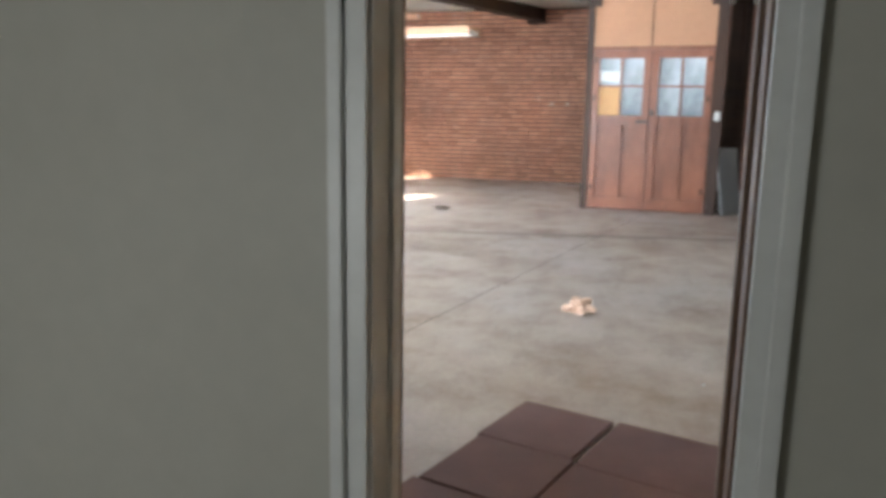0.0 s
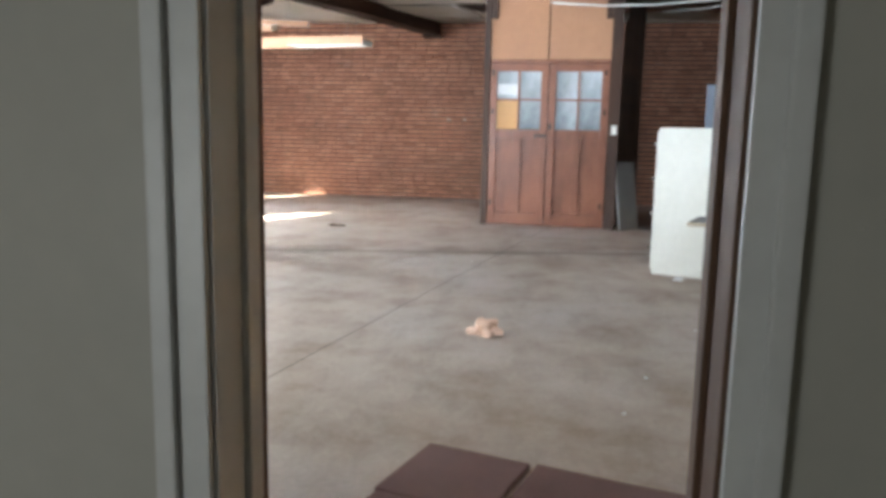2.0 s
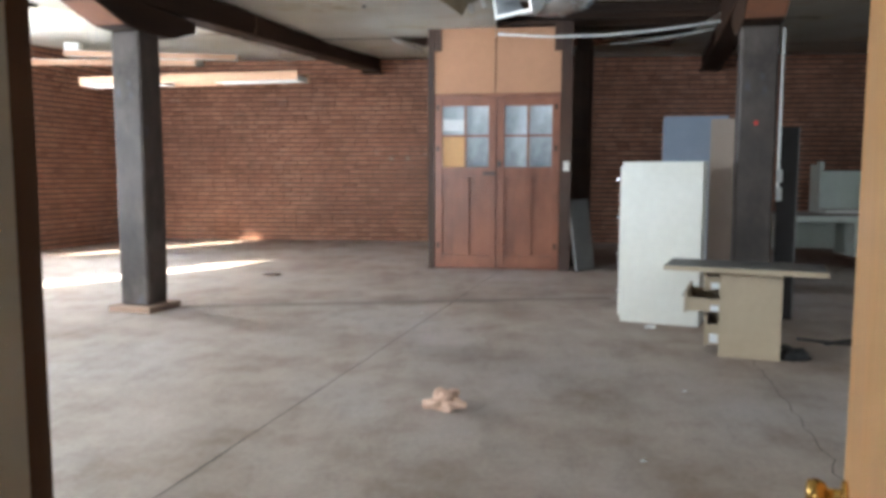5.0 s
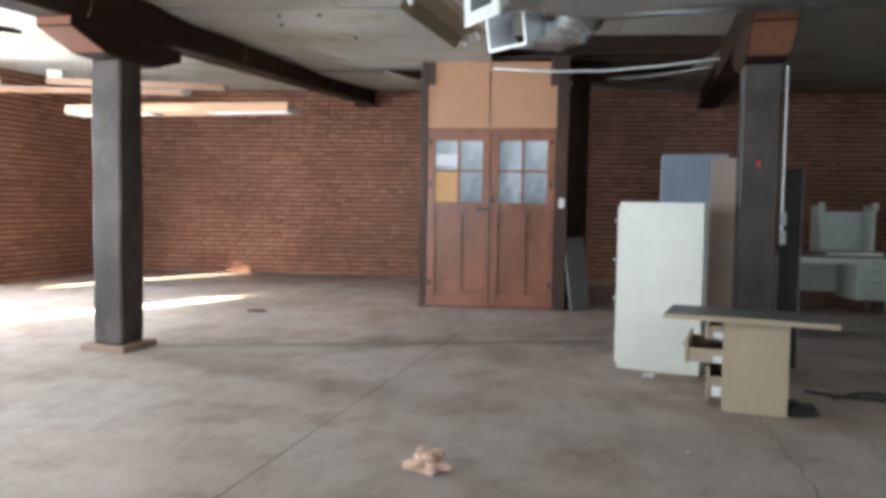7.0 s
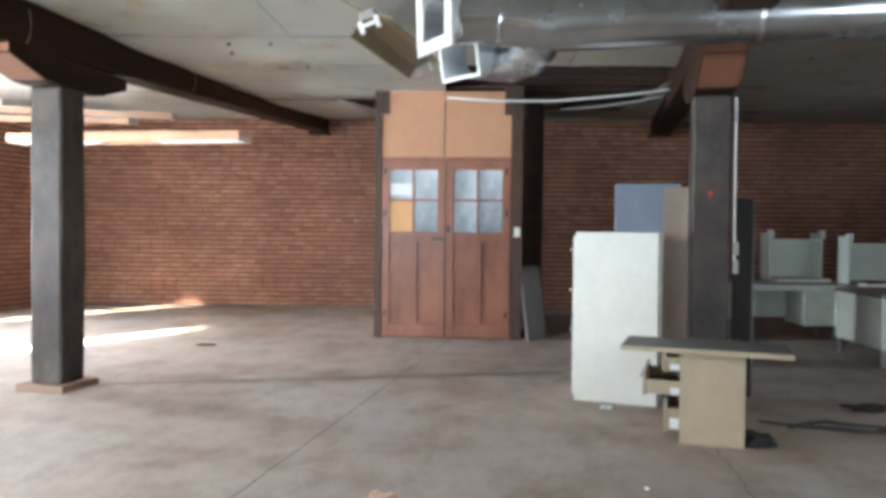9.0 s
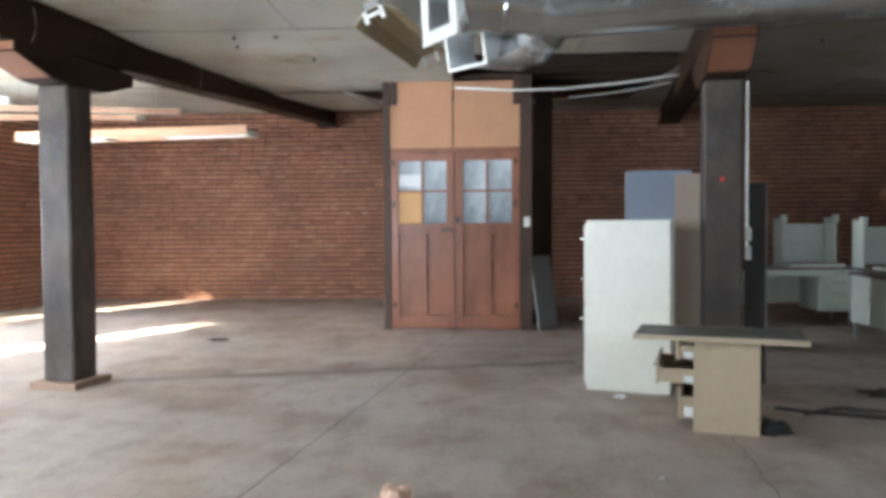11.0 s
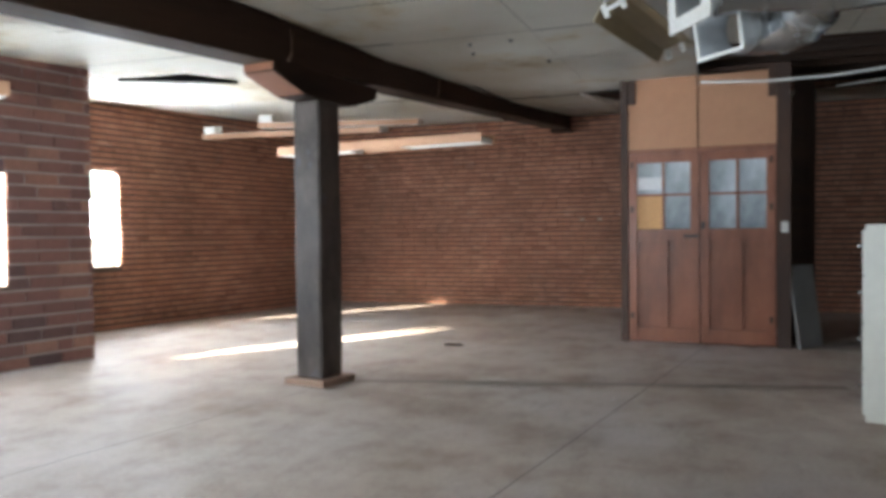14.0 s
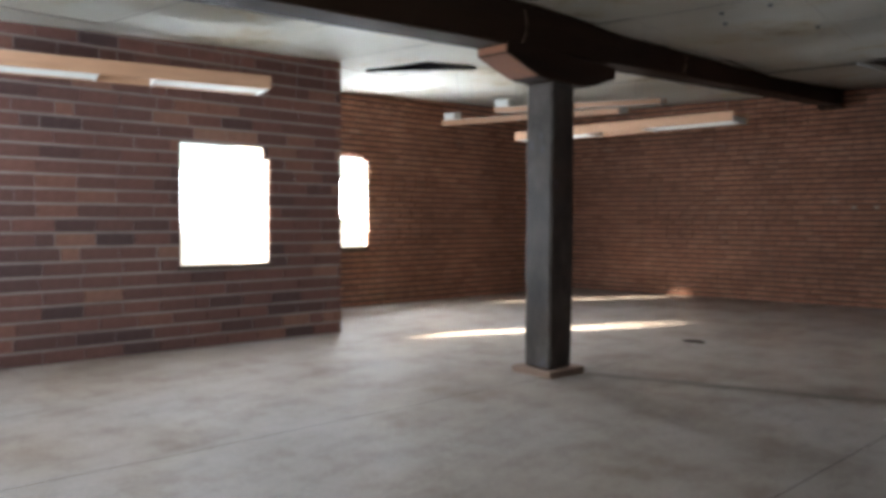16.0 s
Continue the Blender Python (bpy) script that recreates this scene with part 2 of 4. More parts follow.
M_CRACK = plain("joint_dirt", (0.06, 0.05, 0.043), (0.12, 0.10, 0.085), 0.9, scale=6)
M_FLOORBAND = plain("darker_floor_band", (0.22, 0.175, 0.14), (0.30, 0.25, 0.21), 0.7, scale=2.5, spread=0.2)


# ---- building helpers ----
def box(bm, x0, y0, z0, x1, y1, z1, m=None):
    """A box between two corners, optionally moved by m."""
    vs = [bm.verts.new(Vector(p) if m is None else m @ Vector(p)) for p in
          ((x0, y0, z0), (x1, y0, z0), (x1, y1, z0), (x0, y1, z0), (x0, y0, z1), (x1, y0, z1), (x1, y1, z1), (x0, y1, z1))]
    for f in ((0, 3, 2, 1), (4, 5, 6, 7), (0, 1, 5, 4), (1, 2, 6, 5), (2, 3, 7, 6), (3, 0, 4, 7)):
        bm.faces.new([vs[i] for i in f])
    return vs


def bevel(bm, width, segments=2):
    bmesh.ops.bevel(bm, geom=list(bm.edges), offset=width, segments=segments, affect='EDGES', profile=0.7)
    return bm


def boxes(*sizes, round_by=0.0):
    bm = bmesh.new()
    for s in sizes:
        box(bm, *s)
    if round_by:
        bevel(bm, round_by)
    return bm


def roughen(bm, amount, scale=2.0, seed=0.0):
    for v in bm.verts:
        v.co += noise.noise_vector(v.co * scale + Vector((seed, 0, 0))) * amount
    return bm


def cut_up(bm, times):
    bmesh.ops.subdivide_edges(bm, edges=list(bm.edges), cuts=times, use_grid_fill=True)
    return bm


def tube(bm, a, b, r0, r1=None, sides=16, caps=True):
    """A round bar from a to b."""
    a, b = Vector(a), Vector(b)
    turn = (b - a).to_track_quat("Z", "Y").to_matrix()
    rings = []
    for p, r in ((a, r0), (b, r0 if r1 is None else r1)):
        rings.append([bm.verts.new(p + turn @ Vector((r * math.cos(k * math.tau / sides), r * math.sin(k * math.tau / sides), 0))) for k in range(sides)])
    for k in range(sides):
        bm.faces.new((rings[0][k], rings[0][(k + 1) % sides], rings[1][(k + 1) % sides], rings[1][k]))
    if caps:
        bm.faces.new(rings[0][::-1])
        bm.faces.new(rings[1])
    return bm


def sweep(bm, points, r, sides=16, caps=True):
    """A round pipe along points; r is one radius or one for each point."""
    pts = [Vector(p) for p in points]
    rings = []
    for k, p in enumerate(pts):
        way = (pts[min(k + 1, len(pts) - 1)] - pts[max(k - 1, 0)]).normalized()
        side = way.cross(Vector((0.01, 0.02, 1))).normalized()
        up = side.cross(way)
        rr = r[k] if isinstance(r, (list, tuple)) else r
        rings.append([bm.verts.new(p + (side * math.cos(a) + up * math.sin(a)) * rr) for a in (j * math.tau / sides for j in range(sides))])
    for a, b in zip(rings, rings[1:]):
        for k in range(sides):
            bm.faces.new((a[k], a[(k + 1) % sides], b[(k + 1) % sides], b[k]))
    if caps:
        bm.faces.new(rings[0][::-1])
        bm.faces.new(rings[-1])
    return bm


def mesh_of(name, bm, mat, smooth=False):
    bmesh.ops.recalc_face_normals(bm, faces=list(bm.faces))
    me = bpy.data.meshes.new(name)
    bm.to_mesh(me)
    bm.free()
    me.materials.append(mat)
    if smooth:
        for p in me.polygons:
            p.use_smooth = True
    return me


def part(name, bm, mat, parent=None, label="", m=None, smooth=False):
    ob = new(name, mesh_of(name, bm, mat, smooth))
    if parent:
        ob.parent = parent
    if m is not None:
        ob.matrix_local = m
    if label:
        tagged(ob, label)
    return ob


def thing(name, m, label, category, group="", kind=""):
    ob = new(name)
    ob.empty_display_size = 0.1
    ob.matrix_world = m
    return tagged(ob, label, category, group, kind)


def structure(name, bm, mat, label, category, m=None, smooth=False):
    ob = part(name, bm, mat, None, "", m, smooth)
    return tagged(ob, label, category, kind="structure")


TURN = -11.5                                    # the beams and the outer wall stand askew to the back wall
BACK, CEIL = 11.3, 3.18


def ceil_z(y, x=-9.0):
    """The ceiling falls a little towards the doorway and hangs lower between the beams."""
    hang = 0.09 * min(1.0, max(0.0, (x + 2.3) / 0.3)) * min(1.0, max(0.0, (BACK - y) / 2.5))
    return CEIL - 0.033 * (BACK - y) - hang


UX, UY = math.sin(radians(-TURN)), math.cos(radians(TURN))


# ---- large structure ----
floor_bm = bmesh.new()
box(floor_bm, -8.6, -1.5, -0.2, 11.5, BACK + 0.4, 0)
floor = structure("floor", floor_bm, M_FLOOR, "worn grey-brown concrete warehouse floor with stains and joints", "floor")
hall_floor = structure("floor_hall", boxes((-1.2, -6.0, -0.2, 3.4, -1.5, -0.004)), M_FLOOR, "worn grey concrete floor of the entry hall", "floor")


def wall_pieces(bm, length, height, thick, holes):
    """A wall along x from 0 to length, its face at y = 0 and its body behind, with holes (x0, z0, x1, z1)."""
    x = 0.0
    for x0, z0, x1, z1 in sorted(holes):
        box(bm, x, 0, 0, x0, thick, height)
        if z0 > 0:
            box(bm, x0, 0, 0, x1, thick, z0)
        box(bm, x0, 0, z1, x1, thick, height)
        x = x1
    box(bm, x, 0, 0, length, thick, height)


def brick_list(length, height, holes, bw, bh, joint, rng):
    """Bricks (x0, z0, x1, z1) in half bond round the holes."""
    rows, z, odd = [], joint * 0.5, 0
    while z + bh * 0.6 < height:
        x = -(bw * 0.5 if odd else 0.0) + rng.uniform(-0.02, 0.02)
        while x < length:
            w = bw * (0.47 if rng.random() < 0.10 else 1.0) + rng.uniform(-0.006, 0.006)
            a, b, top = max(x, 0.002), min(x + w - joint * 0.2, length), min(z + bh - joint, height - 0.003)
            spans = [(a, b)]
            for x0, z0, x1, z1 in holes:
                if top > z0 and z < z1:
                    cut = []
                    for p, q in spans:
                        if q <= x0 or p >= x1:
                            cut.append((p, q))
                        else:
                            if p < x0 - 0.03:
                                cut.append((p, x0))
                            if q > x1 + 0.03:
                                cut.append((x1, q))
                    spans = cut
            rows += [(p, z, q, top) for p, q in spans if q - p > 0.03]
            x += w
        z += bh
        odd ^= 1
    return rows


def brick_shape(x0, z0, x1, z1, out, rng, base=0):
    """Vertices and faces of one brick with a slightly smaller, uneven front."""
    e = min(0.008, (z1 - z0) * 0.12)
    j = lambda: rng.uniform(-0.003, 0.003)
    back = [(x0, 0.004, z0), (x1, 0.004, z0), (x1, 0.004, z1), (x0, 0.004, z1)]
    front = [(x0 + e + j(), -out + j(), z0 + e + j()), (x1 - e + j(), -out + j(), z0 + e + j()), (x1 - e + j(), -out + j(), z1 - e + j()), (x0 + e + j(), -out + j(), z1 - e + j())]
    faces = [(4, 5, 6, 7), (0, 1, 5, 4), (1, 2, 6, 5), (2, 3, 7, 6), (3, 0, 4, 7)]
    return back + front, [tuple(i + base for i in f) for f in faces]


def brick_wall(name, m, length, height, thick, holes, label, bw, bh, joint, out, seed, mortar=M_MORTAR):
    """The mortar body of a wall; its bricks are laid at the end of the file."""
    bm = bmesh.new()
    wall_pieces(bm, length, height, 0.035, holes)
    outer = bmesh.new()
    wall_pieces(outer, length, height, thick - 0.035, [(x0 - 0.5, z0 - 0.03, x1 + 0.05, z1 + 0.25) for x0, z0, x1, z1 in holes])
    bmesh.ops.translate(outer, verts=list(outer.verts), vec=(0, 0.0351, 0))
    spare = bpy.data.meshes.new("outer_leaf")
    outer.to_mesh(spare)
    outer.free()
    bm.from_mesh(spare)
    bpy.data.meshes.remove(spare)
    ob = structure(name, bm, mortar, label, "brick wall", m)
    BRICKWORK.append((ob, length, height, holes, bw, bh, joint, out, seed))
    return ob


BRICKWORK = []
# outer wall: its line meets the back wall at CORNER; the nearer length stands forward
CORNER = Vector((-5.72, BACK, 0))
PART_END = Vector((-5.11, 4.82, 0))
JOG = 1.87                                       # how far the nearer length stands forward


def along(p, s, off=0.0, z=0.0):
    """A place s metres on from p along the beams and off metres to the right."""
    return Vector((p.x + UX * s + UY * off, p.y + UY * s - UX * off, z))


PART_LEN, LEFT_LEN = 6.3, 6.34
part_start = along(PART_END, -PART_LEN)
left_start = along(CORNER, -LEFT_LEN)
WIN1 = (PART_LEN - 1.80, 0.80, PART_LEN - 0.88, 1.98)
WIN2 = (LEFT_LEN - 5.03, 0.85, LEFT_LEN - 4.56, 2.12)
wall_west = brick_wall("wall_west", Matrix.Translation(left_start) @ pose(0, 0, 0, 0, 0, 90 + TURN), LEFT_LEN, CEIL + 0.31, 0.24, [WIN2],
                       "red brick outer wall with one narrow arched window", 0.215, 0.079, 0.024, 0.016, 3)
wall_west_near = brick_wall("wall_west_near", Matrix.Translation(part_start) @ pose(0, 0, 0, 0, 0, 90 + TURN), PART_LEN, CEIL + 0.31, 0.24, [WIN1],
                            "dark red block brick wall with a window", 0.33, 0.125, 0.018, 0.012, 5, M_DARKMORTAR)
# the return between the two lengths; its white stands for glare outside window 1
ret = bmesh.new()
box(ret, -JOG - 0.24, 0, 0, -0.242, 0.25, CEIL + 0.31)
structure("wall_return", ret, M_WHITE, "short return of the outer wall, white for the glare outside the window", "wall", Matrix.Translation(along(PART_END, -0.25)) @ pose(0, 0, 0, 0, 0, TURN))
wall_north = brick_wall("wall_north", pose(-6.6, BACK, 0), 17.8, CEIL + 0.31, 0.36, [], "long red brick back wall with darkened mortar joints", 0.215, 0.079, 0.024, 0.016, 7)
structure("wall_east", boxes((11.0, -1.5, 0, 11.3, BACK, CEIL + 0.31)), M_MORTAR, "plain far side wall of the hall", "wall")

# entry wall with the doorway; painted on the hall side
DX0, DX1, DY0, DY1, DH = 0.53, 1.308, -1.50, -1.30, 2.06
entry = bmesh.new()
# unseen windows, inferred from the front light on cabinet and posts
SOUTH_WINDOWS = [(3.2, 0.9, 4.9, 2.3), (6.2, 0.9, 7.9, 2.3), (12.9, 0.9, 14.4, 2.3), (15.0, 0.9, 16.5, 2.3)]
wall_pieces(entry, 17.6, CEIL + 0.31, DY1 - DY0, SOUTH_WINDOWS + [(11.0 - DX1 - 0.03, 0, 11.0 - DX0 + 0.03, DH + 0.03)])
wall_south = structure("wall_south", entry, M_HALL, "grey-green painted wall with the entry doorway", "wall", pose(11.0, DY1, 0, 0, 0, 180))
hall = bmesh.new()
box(hall, -1.2, -6.0, -0.1, -1.1, DY0, 2.6)
box(hall, 3.3, -6.0, -0.1, 3.4, DY0, 2.6)
box(hall, -1.2, -6.1, -0.1, 3.4, -6.0, 2.6)
structure("wall_hall", hall, M_HALL, "grey-green painted walls of the entry hall", "wall")
structure("ceiling_hall", boxes((-1.2, -6.1, 2.6, 3.4, DY0, 2.7)), M_WHITE, "plain white ceiling of the entry hall", "ceiling")


# ceiling: boards with an opening to bare joists beside the closet
def trimmed(bm, p):
    """Cut away what lies outside the outer wall's line through p."""
    bmesh.ops.bisect_plane(bm, geom=list(bm.verts) + list(bm.edges) + list(bm.faces), plane_co=p, plane_no=(UY, -UX, 0), clear_inner=True)
    return bm


NEAR_LINE, FAR_LINE = along(PART_END, 0, -0.08), along(CORNER, 0, -0.08)
SPLIT = -1.4 + 1.22 * 5                          # where the outer wall jumps back


def ceiling_sheets(near):
    bm = bmesh.new()
    HOLE = (0.75, 5.9, 3.15, 8.9)
    for i in range(17):
        for j in range(11):
            x, y = -9.0 + 1.22 * i, -1.4 + 1.22 * j
            x1, y1 = x + 1.216, y + 1.216
            if (y < SPLIT - 0.1) != near or (x < HOLE[2] - 0.1 and x1 > HOLE[0] + 0.1 and y < HOLE[3] - 0.1 and y1 > HOLE[1] + 0.1):
                continue
            z, y1 = random.uniform(-0.006, 0.004), min(y1, BACK)
            n = 4                                # each board sags a little between its nails
            low = [[bm.verts.new((x + (x1 - x) * p / n, y + (y1 - y) * q / n, z)) for q in range(n + 1)] for p in range(n + 1)]
            for p in range(n):
                for q in range(n):
                    bm.faces.new((low[p][q], low[p][q + 1], low[p + 1][q + 1], low[p + 1][q]))
            for row in low:
                for v in row:
                    u, w = (v.co.x - x) / (x1 - x), (v.co.y - y) / (y1 - y)
                    sag = 0.012 * 16 * u * (1 - u) * w * (1 - w) + 0.010 * noise.noise(v.co * 1.3)
                    v.co.z += ceil_z(v.co.y, v.co.x) - sag
    bmesh.ops.solidify(bm, geom=list(bm.faces), thickness=-0.014)
    return trimmed(bm, NEAR_LINE if near else FAR_LINE)


ceiling = structure("ceiling", ceiling_sheets(True), M_CEIL, "stained off-white ceiling boards", "ceiling")
structure("ceiling_far", ceiling_sheets(False), M_CEIL, "stained off-white ceiling boards, some missing", "ceiling")
for label, line, y0, y1 in (("near", NEAR_LINE, -1.5, SPLIT), ("far", FAR_LINE, SPLIT, BACK + 0.4)):
    deck = trimmed(boxes((-9.5, y0, CEIL + 0.32, 11.5, y1, CEIL + 0.36)), line)
    structure("roof_" + label, deck, M_JOIST, "dark old roof boards above the joists", "roof")
# unseen ground, kept pale to throw sunlight up at the ceiling
structure("ground", boxes((-150, -150, -0.4, 150, 150, -0.21)), M_BOUNCEGROUND, "pale unseen ground outside, added to bounce sunlight up through the windows", "ground")


# sky and ground light in the openings; south lamps are fill before unseen blinds
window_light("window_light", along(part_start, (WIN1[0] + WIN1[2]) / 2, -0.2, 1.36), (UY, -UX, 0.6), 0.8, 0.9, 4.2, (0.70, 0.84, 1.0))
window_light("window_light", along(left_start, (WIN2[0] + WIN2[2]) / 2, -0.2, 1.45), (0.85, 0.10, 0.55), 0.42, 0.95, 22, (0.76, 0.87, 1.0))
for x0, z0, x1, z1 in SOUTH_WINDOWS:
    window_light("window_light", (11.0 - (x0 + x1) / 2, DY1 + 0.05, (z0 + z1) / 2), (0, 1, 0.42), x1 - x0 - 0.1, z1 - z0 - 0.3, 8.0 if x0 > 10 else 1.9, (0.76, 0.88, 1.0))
# added fill for the hall; its walls hold no window
window_light("hall_fill_light", (-1.0, -4.6, 0.75), (0.55, 1, -0.05), 0.8, 1.0, 1.05, (0.93, 0.96, 0.96))


# ---- timber frame ----
def post_thing(at, label, lean, top=2.36, w=0.278, up=0.275):
    p = thing("timber_post", Matrix.Translation(at) @ pose(0, 0, 0, 0, 0, TURN), label, "post", "timber posts")
    bm = cut_up(bevel(boxes((-w / 2, -w / 2, 0.055, w / 2, w / 2, top)), 0.014, 1), 1)
    part("shaft", roughen(roughen(cut_up(bm, 3), 0.007, 2.2, at[0]), 0.005, 9.0, at[0] + 4), M_TIMBER, p)
    part("plinth", roughen(boxes((-0.21, -0.21, 0, 0.21, 0.21, 0.055), round_by=0.008), 0.003), M_PLINTH, p, "raw brown wooden plinth board")
    # bracket under the beam, with sloping ends
    turn = pose(0, 0, 0, 0, 0, lean - TURN)
    L, hw = 0.74, 0.15
    bm = bmesh.new()
    prof = [(-L, up), (-L, up - 0.10), (-L + 0.36, 0.02), (-0.3, 0), (0.3, 0), (L - 0.36, 0.02), (L, up - 0.10), (L, up)]
    sides = [[bm.verts.new((sx, y, top + z)) for y, z in prof] for sx in (-hw, hw)]
    for k in range(len(prof)):
        n = (k + 1) % len(prof)
        bm.faces.new((sides[0][k], sides[0][n], sides[1][n], sides[1][k]))
    bm.faces.new(sides[0])
    bm.faces.new(sides[1][::-1])
    part("bracket", bevel(bm, 0.01, 1), M_BEAM, p, "", turn)
    bm = boxes((-hw + 0.01, -L - 0.004, top + up - 0.095, hw - 0.01, -L - 0.001, top + up - 0.008))
    slope = math.degrees(math.atan2(up - 0.12, 0.36))
    box(bm, -hw + 0.01, 0.01, -0.005, hw - 0.01, 0.40, -0.002, Matrix.Translation((0, -L, top + up - 0.10)) @ pose(0, 0, 0, -slope, 0, 0))
    part("sawn_end", bm, M_ENDGRAIN, p, "reddish sawn end of the bracket", turn)
    return p


POST1, POST2 = Vector((-2.238, 4.377, 0)), Vector((2.87, 4.33, 0))
LEAN1, LEAN2 = -6.5, -11.3
post1 = post_thing(POST1, "dark weathered square timber post on a wooden plinth", LEAN1, up=0.226)
post2 = post_thing(POST2, "dark square timber post with a red paint mark", LEAN2, 2.32)


def beam_thing(post, lean, z0, rise, reach0, reach1):
    bm = cut_up(bevel(boxes((-0.145, -reach0, 0, 0.145, reach1, 0.42)), 0.012, 1), 2)
    ob = part("ceiling_beam", roughen(bm, 0.006, 2.0, post.x), M_BEAM, None, "", Matrix.Translation((post.x, post.y, z0)) @ pose(0, 0, 0, 0, 0, lean) @ pose(0, 0, 0, rise))
    return tagged(ob, "heavy dark timber beam under the ceiling boards", "beam", "timber beams", "structure")


beam_thing(POST1, LEAN1, 2.587, 3.0, 5.6, 6.95)
beam_thing(POST2, LEAN2, 2.597, 2.6, 5.55, 7.05)
for x, y, lean in ((-1.45, 11.2, LEAN1), (4.22, 11.2, LEAN2)):
    corbel = part("beam_corbel", boxes((-0.16, -0.16, 0, 0.16, 0.09, 0.05), round_by=0.01), M_BEAM, None, "", pose(x, y, 2.89, 0, 0, 0))
    tagged(corbel, "dark timber block under the beam's end", "corbel", "beam blocks", "structure")


# ---- windows ----
def window_thing(name, wall, hole, thick, bars, label):
    x0, z0, x1, z1 = hole
    w = thing(name, wall.matrix_basis.copy(), label, "window", kind="structure")
    y, d = 0.006, 0.028
    f = part("window_frame", boxes((x0, y, z0, x0 + 0.014, y + d, z1), (x1 - 0.014, y, z0, x1, y + d, z1),
                                   (x0 + 0.014, y, z0, x1 - 0.014, y + d, z0 + 0.015), (x0 + 0.014, y, z1 - 0.015, x1 - 0.014, y + d, z1)), M_WHITE, w)
    zs = [z0 + 0.015 + (z1 - z0 - 0.03) * k / bars for k in range(bars + 1)]
    for a in zs[1:-1]:
        part("glazing_bar", boxes((x0 + 0.014, y + 0.006, a - 0.007, x1 - 0.014, y + d - 0.006, a + 0.007)), M_WHITE, w)
    for a, b in zip(zs, zs[1:]):
        pane = part("pane", boxes((x0 + 0.014, y + 0.011, a + 0.007, x1 - 0.014, y + 0.015, b - 0.007)), M_GLASS, w, "clear glass pane")
        pane.visible_shadow = False
    part("window_sill", boxes((x0 - 0.02, -0.028, z0 - 0.04, x1 + 0.02, y - 0.001, z0 + 0.002), round_by=0.006), M_MORTAR, w, "worn masonry sill")
    return w


window_thing("window_1", wall_west_near, WIN1, 0.16, 3, "bright window in the dark brick wall")
window_thing("window_2", wall_west, WIN2, 0.16, 3, "narrow bright window in the red brick wall")


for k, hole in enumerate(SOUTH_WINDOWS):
    w = window_thing("window_%d" % (k + 3), wall_south, hole, 0.18, 3, "wide unseen window behind an added white blind")
    # out of view; added so that no sun falls through onto the floor
    part("blind", boxes((hole[0] + 0.005, 0.172, hole[1] + 0.005, hole[2] - 0.005, 0.178, hole[3] - 0.005)), M_WHITE, w, "unseen white blind added to keep the sun out")


# broken upper corners of the outer windows
for w, hole, rows in ((wall_west, WIN2, ((1, 0.06, 0.05),)), (wall_west_near, WIN1, ((1, 0.06, 0.13),))):
    for right, a, c in rows:
        x = hole[2] - a if right else hole[0]
        ob = part("arch_brick", bevel(boxes((x, -0.004, hole[3] - c, x + a, 0.012, hole[3])), 0.006, 1), M_BLOCK if w is wall_west_near else M_BRICK, w)


# ---- closet with panelled doors ----
def panelled_leaf(parent, x0, w, h, y, lights):
    """A half-glazed door leaf: stiles, rails, two lower panels, four lights."""
    leaf = new("door_leaf")
    leaf.parent = parent
    leaf.location = (x0, y, 0.012)
    st, t = 0.095, 0.045
    sill, mid, top = 0.16, 1.20, h - 0.10
    part("stile", boxes((0, 0, 0, st, t, h), round_by=0.004), M_DOORWOOD, leaf)
    part("stile", boxes((w - st, 0, 0, w, t, h), round_by=0.004), M_DOORWOOD, leaf)
    for a, b in ((0, sill), (mid - 0.07, mid + 0.06), (top, h)):
        part("rail", boxes((st, 0.002, a, w - st, t - 0.002, b), round_by=0.004), M_DOORWOOD, leaf)
    c = w / 2
    part("muntin", boxes((c - 0.05, 0.002, sill, c + 0.05, t - 0.002, mid - 0.07), round_by=0.004), M_DOORWOOD, leaf)
    for a, b in ((st, c - 0.05), (c + 0.05, w - st)):
        part("door_panel", boxes((a - 0.005, 0.030, sill - 0.005, b + 0.005, 0.040, mid - 0.065)), M_DOORWOOD, leaf)
    z0, z1 = mid + 0.06, top
    zc = (z0 + z1) / 2 + 0.01
    part("glazing_bar", boxes((c - 0.013, 0.006, z0, c + 0.013, t - 0.006, z1)), M_DOORWOOD, leaf)
    for a, b in ((st, c - 0.013), (c + 0.013, w - st)):
        part("glazing_bar", boxes((a, 0.006, zc - 0.013, b, t - 0.006, zc + 0.013)), M_DOORWOOD, leaf)
    for k, (a, b, e, f) in enumerate(((st, z0, c - 0.013, zc - 0.013), (c + 0.013, z0, w - st, zc - 0.013), (st, zc + 0.013, c - 0.013, z1), (c + 0.013, zc + 0.013, w - st, z1))):
        mat, text = lights[k]
        part("pane", boxes((a, 0.020, b, e, 0.026, f)), mat, leaf, text)
    return leaf


CX0, CX1, CY = 0.0, 1.54, 7.45
closet = thing("closet", pose(0, CY + 0.05, 0, 0, 0, -3.5), "tall wooden closet with half-glazed double doors and tan boards above", "closet")
part("corner_post", boxes((CX0 - 0.085, 0.0, 0, CX0 - 0.004, 0.09, 2.99), round_by=0.006), M_FRAMEWOOD, closet)
part("corner_post", boxes((CX1 + 0.004, 0.0, 0, CX1 + 0.14, 0.11, 3.0), round_by=0.006), M_FRAMEWOOD, closet)
part("head_rail", boxes((CX0, 0.01, 2.115, CX1, 0.09, 2.165), round_by=0.005), M_DOORWOOD, closet)
